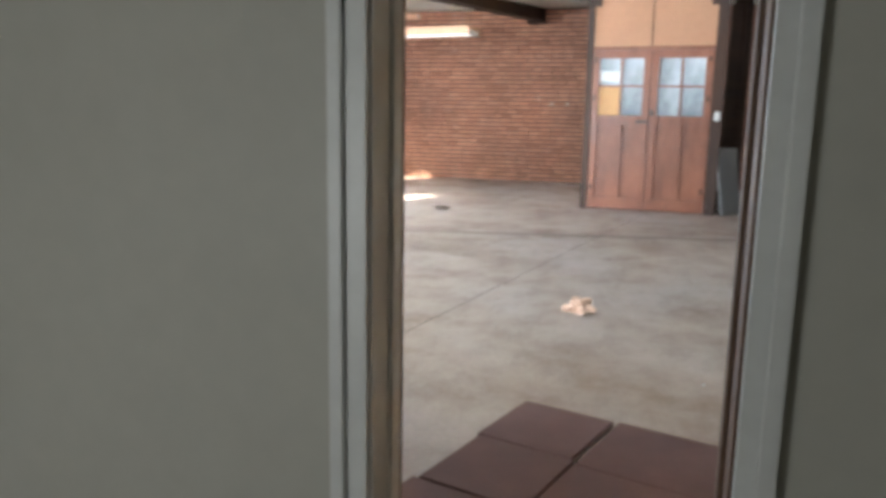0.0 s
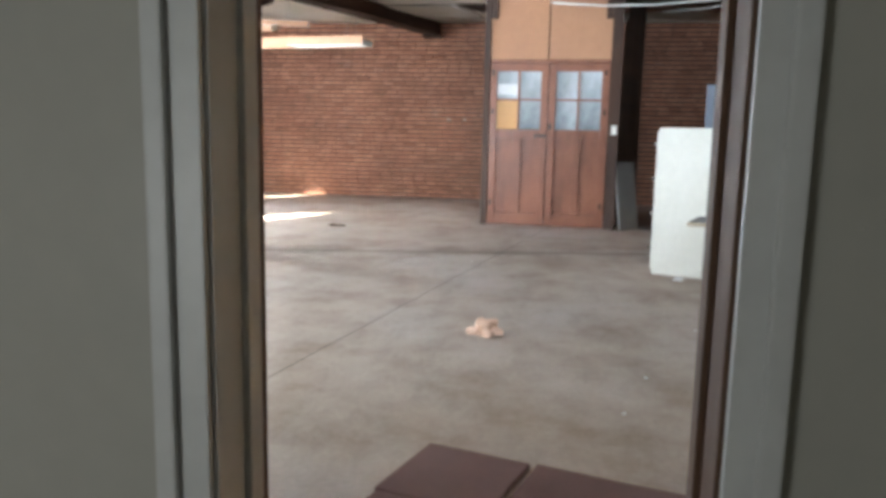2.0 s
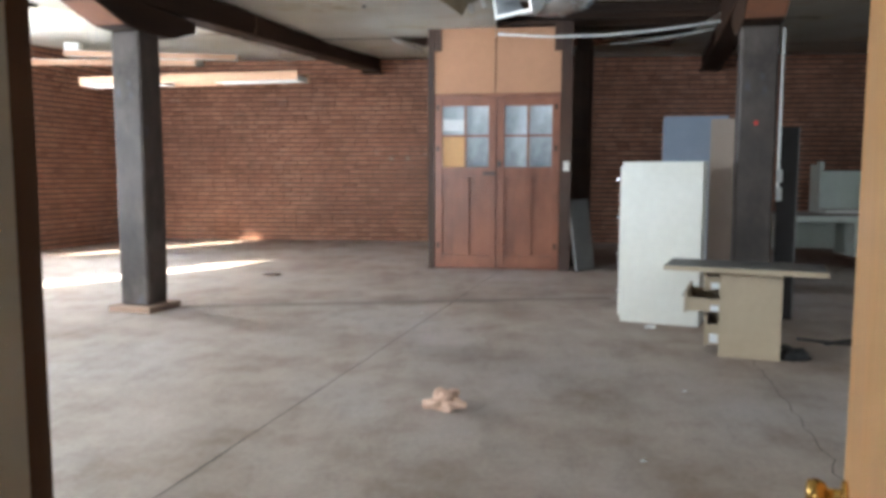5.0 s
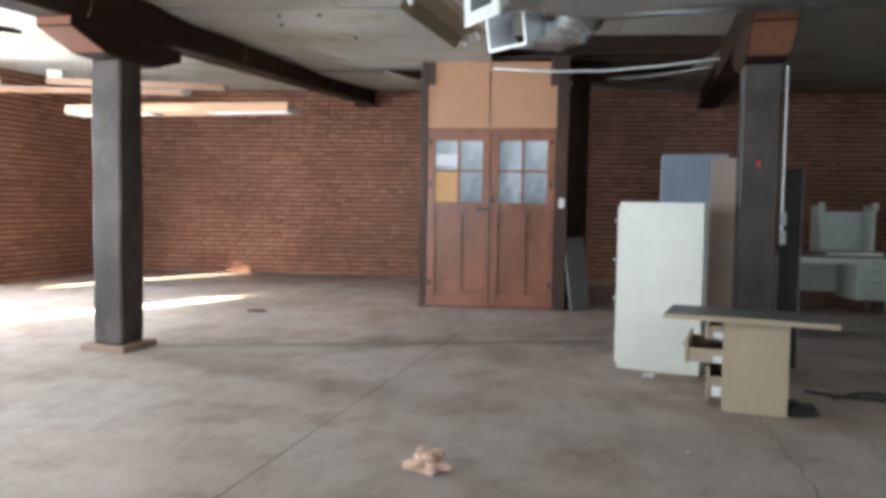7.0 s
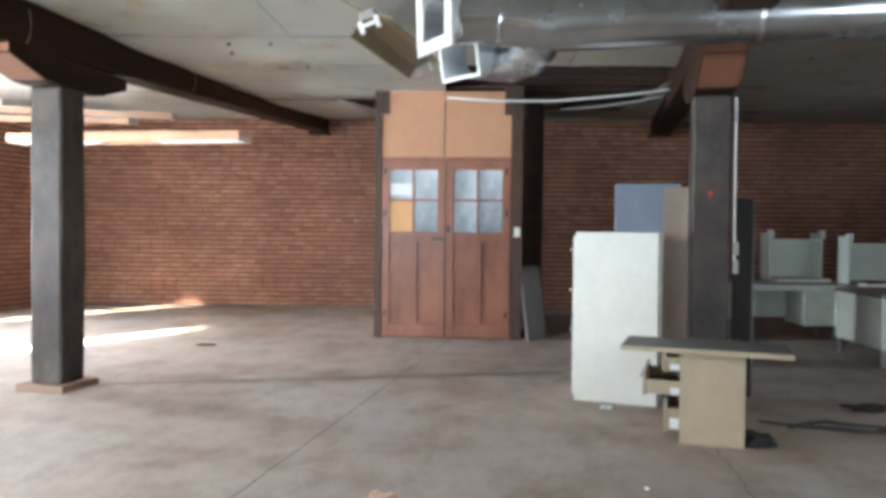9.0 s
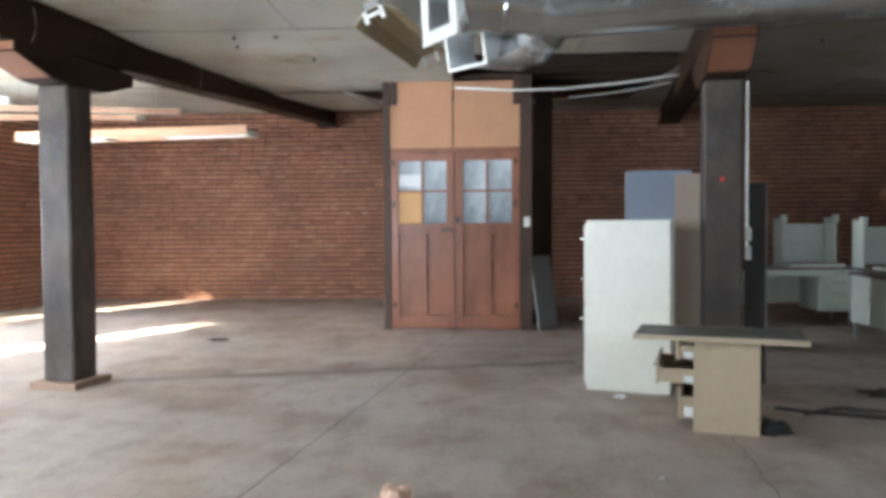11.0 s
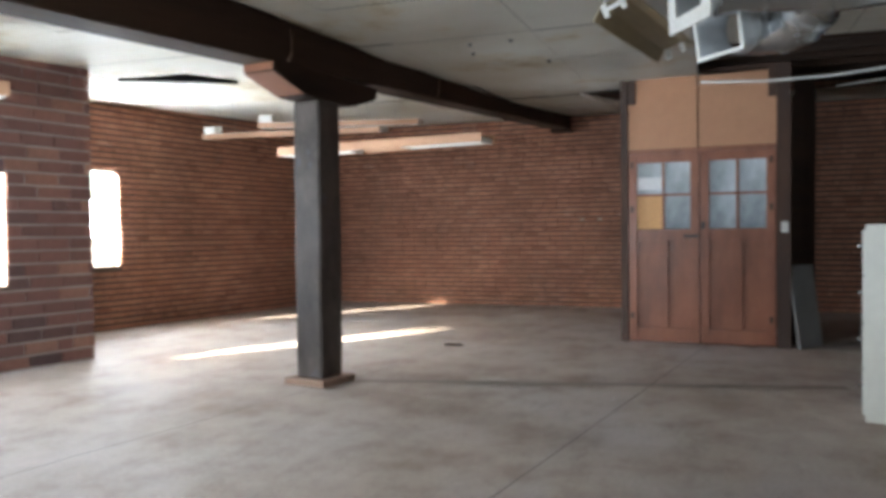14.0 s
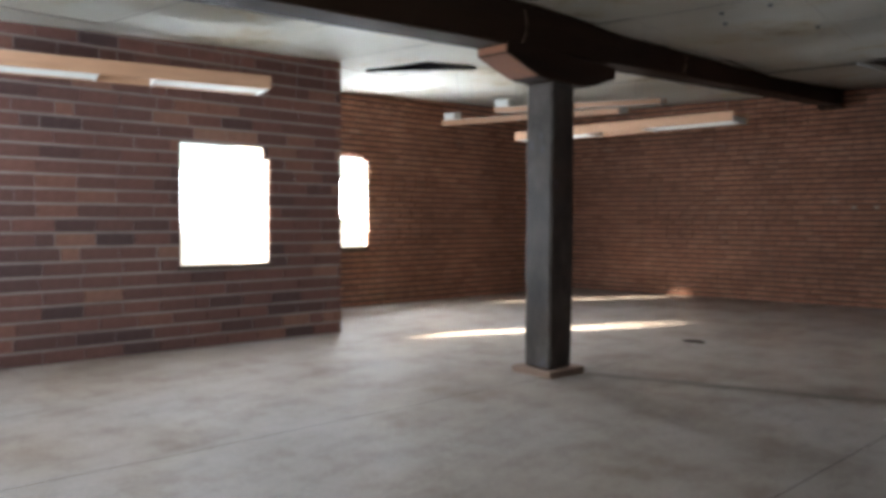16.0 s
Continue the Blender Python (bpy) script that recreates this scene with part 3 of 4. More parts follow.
part("side_wall", boxes((CX0 - 0.07, 0.09, 0, CX0 - 0.03, 1.9, 2.99)), M_FRAMEWOOD, closet)
part("side_wall", boxes((CX1 + 0.05, 0.45, 0, CX1 + 0.09, 1.9, 2.99)), M_FRAMEWOOD, closet)
part("side_stud", boxes((CX1 + 0.05, 0.11, 0, CX1 + 0.11, 0.18, 2.99)), M_FRAMEWOOD, closet)
part("back_wall", boxes((CX0 - 0.03, 1.86, 0, CX1 + 0.05, 1.9, 2.99)), M_FRAMEWOOD, closet)
part("closet_top", boxes((CX0 - 0.07, 0.09, 2.99, CX1 + 0.09, 1.9, 3.03)), M_FRAMEWOOD, closet)
part("upper_board", boxes((CX0, 0.02, 2.165, 0.745, 0.03, 2.955)), M_HARDBOARD, closet, "plain tan hardboard sheet")
part("upper_board", boxes((0.757, 0.024, 2.165, CX1, 0.034, 2.945)), M_HARDBOARD, closet, "plain tan hardboard sheet")
part("cleat", boxes((CX0, 0.0, 2.68, 0.085, 0.019, 3.0), round_by=0.004), M_FRAMEWOOD, closet)
part("cleat", boxes((CX1 - 0.08, 0.0, 2.66, CX1, 0.019, 2.99), round_by=0.004), M_FRAMEWOOD, closet)
G = (M_DOORGLASS, "grey glass pane with pale reflections put into its colour")
left_leaf = panelled_leaf(closet, CX0 + 0.004, 0.763, 2.10, 0.0, [(M_ORANGEBOARD, "orange board in place of a pane"), G, G, G])
right_leaf = panelled_leaf(closet, CX0 + 0.773, 0.763, 2.10, 0.004, [G, G, G, G])
latch = boxes((0.60, -0.02, 1.165, 0.75, -0.001, 1.195), round_by=0.004)
part("latch", latch, M_BLACK, left_leaf, "black iron latch")
part("hasp", boxes((0.01, -0.022, 1.26, 0.05, -0.001, 1.33), round_by=0.004), M_BLACK, right_leaf, "black iron hasp")
for leaf, x in ((left_leaf, 0.02), (right_leaf, 0.70)):
    for z in (0.25, 1.45, 1.95):
        part("hinge", boxes((x, -0.005, z, x + 0.035, -0.001, z + 0.07), round_by=0.001), M_FRAMEWOOD, leaf)
sw = thing("light_switch", pose(CX1 + 0.075, CY - 0.052, 1.28, 0, 0, -3.5), "small white light switch on the closet post", "light switch")
part("plate", boxes((-0.035, -0.010, -0.057, 0.035, 0.005, 0.057), round_by=0.003), M_WHITE, sw)
part("toggle", boxes((-0.006, -0.022, -0.012, 0.006, -0.010, 0.012), round_by=0.002), M_WHITE, sw)

# white plate in place of the window's bright reflection in this pane
pane_glint = part("pane_reflection", boxes((0.100, 0.012, 1.70, 0.365, 0.0195, 1.84), round_by=0.003), M_MATTWHITE, left_leaf, "white patch in place of a reflection in the upper pane")
planks = thing("plank_stack", pose(1.70, 7.95, 0), "dark rough planks standing upright beside the closet", "planks")
for k, (x, y, w, h, tilt, mat) in enumerate(((0.0, 0.0, 0.11, 2.75, 0.6, M_PLINTH), (0.09, 0.22, 0.16, 2.95, -0.4, M_JOIST), (0.20, 0.38, 0.10, 2.9, 0.3, M_FRAMEWOOD), (0.12, 0.6, 0.20, 3.0, 0.0, M_FRAMEWOOD))):
    bm = roughen(cut_up(boxes((0, 0, 0, w, 0.035, h), round_by=0.004), 1), 0.006, 2.5, k * 3.0)
    part("plank", bm, M_JOIST if mat is M_PLINTH else mat, planks, "", pose(x, y, 0, 0, tilt, -8 * k))
lean = tagged(part("leaning_board", roughen(bevel(boxes((0, 0, 0, 0.02, 0.42, 0.88)), 0.004, 1), 0.006), M_GREYBOARD, None, "", pose(1.74, 7.36, 0, 0, -8, -38)),
              "grey weathered board leaning against the closet side", "board")


# ---- furniture ----
def file_cabinet():
    c = thing("filing_cabinet", Matrix.Translation((1.82, 4.21, 0)) @ pose(0, 0, 0, 0, 0, -19), "tall cream steel filing cabinet with four drawers", "filing cabinet")
    W, D, H = 0.62, 0.38, 1.28
    part("body", boxes((0.012, 0, 0.004, W, D, H), round_by=0.003), M_CREAM, c)
    part("base", boxes((0.02, 0.008, 0, W - 0.01, D - 0.008, 0.0035)), M_CREAM, c)
    for k in range(4):
        z = 0.045 + k * 0.302
        d = part("drawer", boxes((-0.008, 0.015, z, 0.0115, D - 0.015, z + 0.295), round_by=0.004), M_CREAM, c)
        part("handle", boxes((-0.035, 0.012, z + 0.18, -0.0085, 0.13, z + 0.20), round_by=0.004), M_CHROME, d, "chrome drawer handle")
    return c


file_cabinet()

tall = thing("storage_cabinet", Matrix.Translation((2.50, 6.05, 0)) @ pose(0, 0, 0, 0, 0, -10), "tall blue-grey steel storage cabinet with a beige side", "cabinet")
part("body", boxes((0, 0, 0, 0.62, 0.42, 1.77), round_by=0.006), M_BLUEGREY, tall)
side_board = thing("wall_panel", Matrix.Translation((2.74, 5.15, 0)) @ pose(0, 0, 0, 0, 0, -12), "tall beige office partition panel standing upright", "panel")
part("sheet", boxes((0, 0, 0.02, 0.42, 0.045, 1.68), round_by=0.006), M_BEIGE, side_board)
part("foot", boxes((0.03, -0.10, 0, 0.08, 0.14, 0.02), round_by=0.004), M_BEIGE, side_board)
part("foot", boxes((0.34, -0.10, 0, 0.39, 0.14, 0.02), round_by=0.004), M_BEIGE, side_board)

dark = thing("dark_panel", Matrix.Translation((3.10, 4.47, 0)) @ pose(0, 0, 0, 0, 0, -25), "narrow dark brown board standing beside the post", "board")
part("board", boxes((0, 0, 0, 0.15, 0.03, 1.56), round_by=0.003), M_DARK, dark)
part("edge_strip", boxes((0.1505, -0.002, 0.0, 0.158, 0.032, 1.56)), M_GREYTOP, dark, "grey metal edge strip")


def desk_pedestal():
    """A drawer pedestal with its drawers pulled out towards the closet side and a loose top across it."""
    p = thing("drawer_pedestal", Matrix.Translation((2.297, 3.047, 0)) @ pose(0, 0, 0, 0, 0, -16.8), "tan drawer pedestal with its drawers pulled open", "drawer unit")
    W, D, H = 0.372, 0.60, 0.565
    part("side_panel", boxes((0, 0, 0.0, W, 0.02, H), round_by=0.003), M_TAN, p)
    part("side_panel", boxes((0, D - 0.02, 0.0, W, D, H), round_by=0.003), M_TAN, p)
    part("back_panel", boxes((W - 0.016, 0.02, 0, W, D - 0.02, H)), M_TAN, p)
    part("bottom_panel", boxes((0.0, 0.02, 0.03, W - 0.016, D - 0.02, 0.046)), M_TAN, p)
    part("top_panel", boxes((0.0, 0.02, H - 0.016, W - 0.016, D - 0.02, H)), M_TAN, p)
    for z, h, out in ((0.06, 0.20, 0.07), (0.275, 0.135, 0.20), (0.425, 0.13, 0.08)):
        d = new("drawer")
        d.parent = p
        d.location = (-out, 0, z)
        part("drawer_front", boxes((-0.02, 0.022, 0, -0.002, D - 0.022, h), round_by=0.003), M_TAN, d)
        part("drawer_side", boxes((-0.001, 0.035, 0.01, 0.30, 0.045, h * 0.72)), M_TAN, d)
        part("drawer_side", boxes((-0.001, D - 0.045, 0.01, 0.30, D - 0.035, h * 0.72)), M_TAN, d)
        # bottom and back are black in place of the shade inside the drawer
        part("drawer_bottom", boxes((-0.001, 0.046, 0.012, 0.30, D - 0.046, 0.02)), M_BLACK, d, "drawer bottom, black for the shade inside the drawer")
        part("drawer_back", boxes((0.29, 0.046, 0.021, 0.30, D - 0.046, h * 0.72)), M_BLACK, d)
        part("handle", boxes((-0.045, D * 0.32, h * 0.6, -0.0205, D * 0.68, h * 0.6 + 0.015), round_by=0.004), M_CHROME, d)
        part("runner_clip", boxes((out - 0.055, 0.016, h * 0.12, out - 0.002, 0.0345, h * 0.42), round_by=0.003), M_MATTWHITE, d, "white plastic runner clip")
    return p


desk_pedestal()
top = thing("table_top", Matrix.Translation((1.95, 3.08, 0.566)) @ pose(0, 0, 0, 0, 0, -18.5), "loose grey-topped tan table top lying on the pedestal", "table top")
part("slab", boxes((0, -0.06, 0.0, 0.96, 0.40, 0.030), round_by=0.004), M_TAN, top)
part("surface", boxes((0.01, -0.05, 0.031, 0.95, 0.39, 0.034)), M_GREYTOP, top, "dark grey laminate surface")


def steel_desk(at, turn, label, shelf_at=None, D=0.62, mirrored=False, hw=0.66, hh=0.56):
    d = thing("steel_desk", Matrix.Translation(at) @ pose(0, 0, 0, 0, 0, turn), label, "desk", "steel office desks")
    W, H = 1.22, 0.71
    if mirrored:
        d.matrix_world = Matrix.Translation(at) @ pose(0, 0, 0, 0, 0, turn) @ Matrix.Translation((W, 0, 0)) @ Matrix.Diagonal((-1, 1, 1, 1))
    t = part("desktop", boxes((-0.02, -0.02, H - 0.035, W + 0.02, D, H), round_by=0.008), M_DESKTOP, d, "worn brown desk top")
    body = part("pedestal", boxes((0.80, 0.02, 0.17, W, D - 0.02, H - 0.036), round_by=0.004), M_DESKWHITE, d)
    for z0, z1 in ((0.19, 0.43), (0.445, 0.565), (0.58, 0.68)):
        dr = part("drawer", boxes((0.815, 0.002, z0, W - 0.015, 0.019, z1), round_by=0.003), M_DESKWHITE, d)
        part("handle", boxes((0.93, -0.012, z1 - 0.05, 1.09, 0.0015, z1 - 0.035), round_by=0.003), M_CHROME, dr)
    part("modesty_panel", boxes((0.0, D - 0.05, 0.22, 0.799, D - 0.035, H - 0.036)), M_DESKWHITE, d)
    part("side_panel", boxes((0.0, 0.04, 0.22, 0.025, D - 0.051, H - 0.036)), M_DESKWHITE, d)
    part("front_rail", boxes((0.026, 0.02, H - 0.11, 0.799, 0.035, H - 0.036)), M_DESKWHITE, d)
    for x, y in ((0.02, 0.05), (0.02, D - 0.09), (W - 0.06, 0.05), (W - 0.06, D - 0.09)):
        part("leg", boxes((x, y, 0, x + 0.04, y + 0.04, 0.219 if x < 0.5 else 0.169), round_by=0.004), M_GREYENAMEL, d)
    if shelf_at is None:
        return d
    h = thing("desk_hutch", Matrix.Translation(at) @ pose(0, 0, 0, 0, 0, turn) @ pose(shelf_at, D - 0.33, H), "pale green steel shelf hutch standing on a desk", "hutch", "desk hutches")
    for x in (0, hw - 0.02):
        part("side_panel", boxes((x, 0, 0, x + 0.02, 0.30, hh), round_by=0.003), M_DESKWHITE, h)
        part("bracket", boxes((x - 0.01, -0.01, hh - 0.07, x + 0.045, 0.08, hh + 0.035), round_by=0.005), M_DESKWHITE, h)
    part("back_panel", boxes((0.02, 0.285, 0.03, hw - 0.02, 0.30, hh - 0.08)), M_DESKWHITE, h)
    part("shelf", boxes((0.02, 0.0, hh - 0.11, hw - 0.02, 0.284, hh - 0.085)), M_DESKWHITE, h)
    kb = thing("keyboard_tray", Matrix.Translation(at) @ pose(0, 0, 0, 0, 0, turn) @ pose(shelf_at - 0.02, 0.03, H), "flat cream tray lying on the desk", "tray", "desk trays")
    part("tray", boxes((0, 0, 0.0, hw, 0.22, 0.035), round_by=0.006), M_CREAM, kb)
    part("tray_surface", boxes((0.03, 0.03, 0.036, hw - 0.03, 0.20, 0.040)), M_BLACK, kb, "black tray surface")
    return d


steel_desk((4.38, 7.75, 0), 1, "pale green steel desk with brown top and a shelf hutch", 0.46, hh=0.60)
steel_desk((5.50, 6.95, 0), -3, "pale green steel desk with brown top and a wide hutch", 0.0, 0.86, hw=1.02, hh=0.56)
steel_desk((5.02, 5.80, 0), -4, "pale green steel desk with bare brown top", None, 1.1, True)


# ---- ducts and lights ----
duct = thing("air_duct", Matrix.Translation((1.44, 3.10, 2.53)) @ pose(0, 0, 0, 0, 0, TURN), "shiny galvanised round air duct with two outlet boots", "air duct")
R = 0.155
for k in range(6):
    part("pipe", tube(bmesh.new(), (0.05 + k * 1.2, 0, 0), (1.25 + k * 1.2, 0, 0), R, sides=32, caps=False), M_STEEL, duct, smooth=True)
for k in range(7):
    bm = sweep(bmesh.new(), [(0.035 + k * 1.2, 0, 0), (0.04 + k * 1.2, 0, 0), (0.06 + k * 1.2, 0, 0), (0.065 + k * 1.2, 0, 0)], [R, R + 0.007, R + 0.007, R], 32, False)
    part("seam", bm, M_STEEL, duct, "raised pipe seam", smooth=True)
for k in range(3):
    part("hanger", boxes((0.8 + k * 2.0, -0.012, R - 0.004, 0.802 + k * 2.0, 0.012, ceil_z(3.0) - 2.53)), M_STEEL, duct, "thin steel hanger strap")


# straight boot towards the closet's left
b1 = [(0.06, 0, 0.0), (-0.02, -0.02, 0.01), (-0.12, -0.05, 0.02), (-0.24, -0.08, 0.03), (-0.36, -0.11, 0.035), (-0.50, -0.15, 0.03)]
part("elbow", roughen(sweep(bmesh.new(), b1, [R * 1.02, R + 0.008, R + 0.002, R, R, R], 28, False), 0.005, 8.0), M_STEEL, duct)
for k in (1, 3):
    p, q = Vector(b1[k]), Vector(b1[k + 1])
    part("seam", sweep(bmesh.new(), [p, p.lerp(q, 0.06), p.lerp(q, 0.14), p.lerp(q, 0.2)], [R, R + 0.009, R + 0.009, R], 32, False), M_STEEL, duct, smooth=True)
b2 = [(-0.02, 0.02, -0.01), (-0.05, 0.12, -0.07), (-0.10, 0.20, -0.11), (-0.20, 0.29, -0.125), (-0.31, 0.335, -0.115), (-0.42, 0.30, -0.10)]
part("elbow", roughen(sweep(bmesh.new(), b2, [R * 0.85, R * 0.93, R * 0.95, R * 0.95, R * 0.95, R * 0.97], 28, False), 0.006, 9.0), M_STEEL, duct)
for k in (1, 2, 3):
    p, q = Vector(b2[k]), Vector(b2[k + 1])
    part("seam", sweep(bmesh.new(), [p, p.lerp(q, 0.07), p.lerp(q, 0.16), p.lerp(q, 0.23)], [R * 0.94, R * 0.99, R * 0.99, R * 0.94], 28, False), M_STEEL, duct)


def outlet(at, aim, w, h, deep, e):
    """A square flared outlet whose mouth faces aim."""
    m = Matrix.Translation(at) @ Vector(aim).to_track_quat("Z", "Y").to_matrix().to_4x4()
    bm = bmesh.new()
    n, rings = 32, []
    for t in (0.0, 0.5, 1.0):
        ring = []
        for k in range(n):
            a = k * math.tau / n
            c, s = math.cos(a), math.sin(a)
            q = max(abs(c), abs(s))
            ring.append(bm.verts.new(m @ Vector((R * 0.97 * c * (1 - t) + c / q * w / 2 * t, R * 0.97 * s * (1 - t) + s / q * h / 2 * t, deep * t))))
        rings.append(ring)
    for a, b in zip(rings, rings[1:]):
        for k in range(n):
            bm.faces.new((a[k], a[(k + 1) % n], b[(k + 1) % n], b[k]))
    o = part("outlet_boot", bm, M_LITSTEEL, duct)
    bm = bmesh.new()
    z0, z1 = deep, deep + 0.012
    for s in ((-w / 2 - e, -h / 2 - e, z0, w / 2 + e, -h / 2, z1), (-w / 2 - e, h / 2, z0, w / 2 + e, h / 2 + e, z1), (-w / 2 - e, -h / 2, z0, -w / 2, h / 2, z1), (w / 2, -h / 2, z0, w / 2 + e, h / 2, z1)):
        box(bm, *s, m)
    part("flange", bm, M_WHITE, o, "white painted flange")
    return o


outlet((-0.50, -0.15, 0.03), (-1, -0.95, -0.05), 0.25, 0.27, 0.15, 0.08)
outlet((-0.42, 0.30, -0.10), (-0.75, -1, -0.20), 0.33, 0.25, 0.20, 0.02)


def strip_light(at, turn, tilt, roll, label):
    f = thing("strip_light", Matrix.Translation(at) @ pose(0, 0, 0, tilt, roll, turn), label, "ceiling light")
    L = 1.42
    bm = bmesh.new()
    prof = [(-0.16, -0.05), (-0.07, 0.02), (0.07, 0.02), (0.16, -0.05), (0.155, -0.056), (0.068, 0.013), (-0.068, 0.013), (-0.155, -0.056)]
    ends = [[bm.verts.new((x, y, z)) for x, z in prof] for y in (0, L)]
    for k in range(8):
        bm.faces.new((ends[0][k], ends[0][(k + 1) % 8], ends[1][(k + 1) % 8], ends[1][k]))
    bm.faces.new(ends[0])
    bm.faces.new(ends[1][::-1])
    part("reflector", bm, M_REFLECTOR, f, "yellowed enamel reflector")
    part("channel", boxes((-0.055, 0.01, 0.021, 0.055, L - 0.01, 0.075), round_by=0.004), M_GREYENAMEL, f)
    for x in (-0.06, 0.06):
        part("lamp_holder", boxes((x - 0.018, -0.012, -0.075, x + 0.018, 0.02, 0.012), round_by=0.004), M_WHITE, f, "white lamp holder")
        part("lamp_holder", boxes((x - 0.018, L - 0.02, -0.075, x + 0.018, L + 0.012, 0.012), round_by=0.004), M_WHITE, f, "white lamp holder")
    part("end_bar", boxes((-0.075, -0.014, -0.045, 0.075, -0.0125, -0.015)), M_WHITE, f)
    for y, dx, dy in ((0.05, -0.17, -0.25), (L - 0.15, 0.06, 0.0)):
        part("hanger", tube(bmesh.new(), (0, y, 0.07), (dx, y + dy, ceil_z(at[1] + y) - at[2]), 0.007, sides=8), M_REFLECTOR, f)
    return f


strip_light((0.315, 3.60, 2.70), -12.4, 0, -20, "hanging strip light with a yellowed bare reflector")


def oak_light(at, turn, length, label, trays, high=0.115, roll=0.0, end_box=False):
    """A hanging light with oak side boards and louvred trays beneath."""
    f = thing("oak_light", Matrix.Translation(at) @ pose(0, 0, 0, roll, 0, turn), label, "ceiling light", "oak sided hanging lights")
    for y in (0, 0.36):
        part("side_board", roughen(boxes((0, y, 0, length, y + 0.02, high), round_by=0.004), 0.002), M_OAK, f)
    for k, (a, b) in enumerate(trays):
        t = part("tray", boxes((a, 0.021, 0.05, b, 0.359, 0.062)), M_WHITE, f, "white enamel tray")
        for x in (a, b - 0.014):
            part("tray_end", boxes((x, 0.021, -0.004, x + 0.014, 0.359, 0.049)), M_WHITE, t)
        for j in range(4):
            y = 0.06 + j * 0.075
            part("louvre", boxes((a + 0.015, y, 0.0, b - 0.015, y + 0.006, 0.048)), M_WHITE, t, "white louvre blade")
    if end_box:
        part("end_box", boxes((-0.02, 0.10, 0.063, 0.13, 0.26, 0.145), round_by=0.012), M_WHITE, f, "white ballast box on the end")
    for x in (0.25, length - 0.25):
        for y in (0.03, 0.35):
            part("hanger_wire", tube(bmesh.new(), (x, y, high - 0.005), (x, y, ceil_z(at[1]) - at[2]), 0.0015, sides=5), M_GREYENAMEL, f)
    return f


oak_light((-4.85, 7.95, 2.36), -8, 3.15, "hanging light with pinkish oak side boards and white trays", [(0.02, 1.2), (2.0, 3.13)])
oak_light((-4.75, 6.15, 2.38), 6, 2.2, "hanging light with pale oak side boards and white trays", [(0.02, 1.0), (1.2, 2.18)], 0.062, 9, True)
oak_light((-3.72, 5.75, 2.405), 14, 1.75, "short hanging light with pale oak side boards", [(0.02, 0.75), (0.9, 1.73)], 0.06, 7, True)
oak_light((-5.20, 1.04, 2.365), 67, 2.33, "hanging light with brown oak side boards beside the brick wall", [(0.02, 0.98), (1.40, 2.31)])


# hanging strips of broken ceiling trim
def hanging_strip(points, label):
    bm = sweep(bmesh.new(), points, 0.014, 6)
    return tagged(part("ceiling_trim_strip", bm, M_WHITE, None, "", smooth=True), label, "trim strip", "loose ceiling strips")


hanging_strip([(0.78, 7.3, 2.84), (1.4, 7.2, 2.785), (2.0, 7.1, 2.775), (2.6, 6.95, 2.80), (3.2, 6.8, 2.85), (3.42, 6.75, 2.89)], "loose white ceiling strip sagging from the opening")
hanging_strip([(2.22, 8.3, 2.87), (2.7, 8.1, 2.885), (3.2, 7.9, 2.93), (3.45, 7.8, 2.97)], "loose white ceiling strip hanging by one end")

# bare joists over the opening
for k in range(7):
    ob = part("joist", roughen(boxes((0.55, 5.75 + k * 0.5, ceil_z(5.8 + k * 0.5) + 0.025, 3.6, 5.80 + k * 0.5, ceil_z(5.8 + k * 0.5) + 0.27)), 0.004), M_JOIST)
    tagged(ob, "dark bare roof joist above the ceiling opening", "joist", "bare joists", "structure")


# a torn place in the ceiling: a black plate stands in for its shade
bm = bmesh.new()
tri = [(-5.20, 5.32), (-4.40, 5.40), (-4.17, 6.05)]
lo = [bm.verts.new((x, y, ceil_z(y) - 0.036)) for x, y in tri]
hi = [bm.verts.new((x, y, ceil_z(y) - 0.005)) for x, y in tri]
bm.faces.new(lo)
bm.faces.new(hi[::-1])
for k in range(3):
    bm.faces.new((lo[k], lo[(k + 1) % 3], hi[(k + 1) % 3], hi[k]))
tagged(part("ceiling_tear", bm, M_GAPSHADE), "black plate standing in for the dark gap torn in the ceiling boards", "ceiling tear", kind="structure")
hanging_strip([(-0.62, 8.1, ceil_z(8.1, 0) - 0.04), (-0.5, 8.5, ceil_z(8.5, 0) - 0.06), (-0.36, 9.1, ceil_z(9.1, 0) - 0.06)], "broken white edge of a ceiling board")
bm = bmesh.new()
tri = [(-0.58, 8.15), (0.0, 8.1), (-0.30, 9.1)]
lo = [bm.verts.new((x, y, ceil_z(y, x) - 0.026)) for x, y in tri]
bm.faces.new(lo)
bmesh.ops.solidify(bm, geom=list(bm.faces), thickness=0.003)
tagged(part("ceiling_tear", bm, M_JOIST), "dark torn corner in the ceiling boards", "ceiling tear", kind="structure")
for x, y in ((-1.04, 4.89), (-0.68, 4.88), (-1.13, 5.27), (-0.57, 5.92), (4.1, 5.4)):
    ob = part("ceiling_hook", tube(bmesh.new(), (0, 0, 0), (0, 0, -0.02), 0.018, 0.010, sides=10), M_BLACK, None, "", pose(x, y, ceil_z(y, x) - 0.016))
    tagged(ob, "small dark hook plate on the ceiling", "hook", "ceiling hooks")


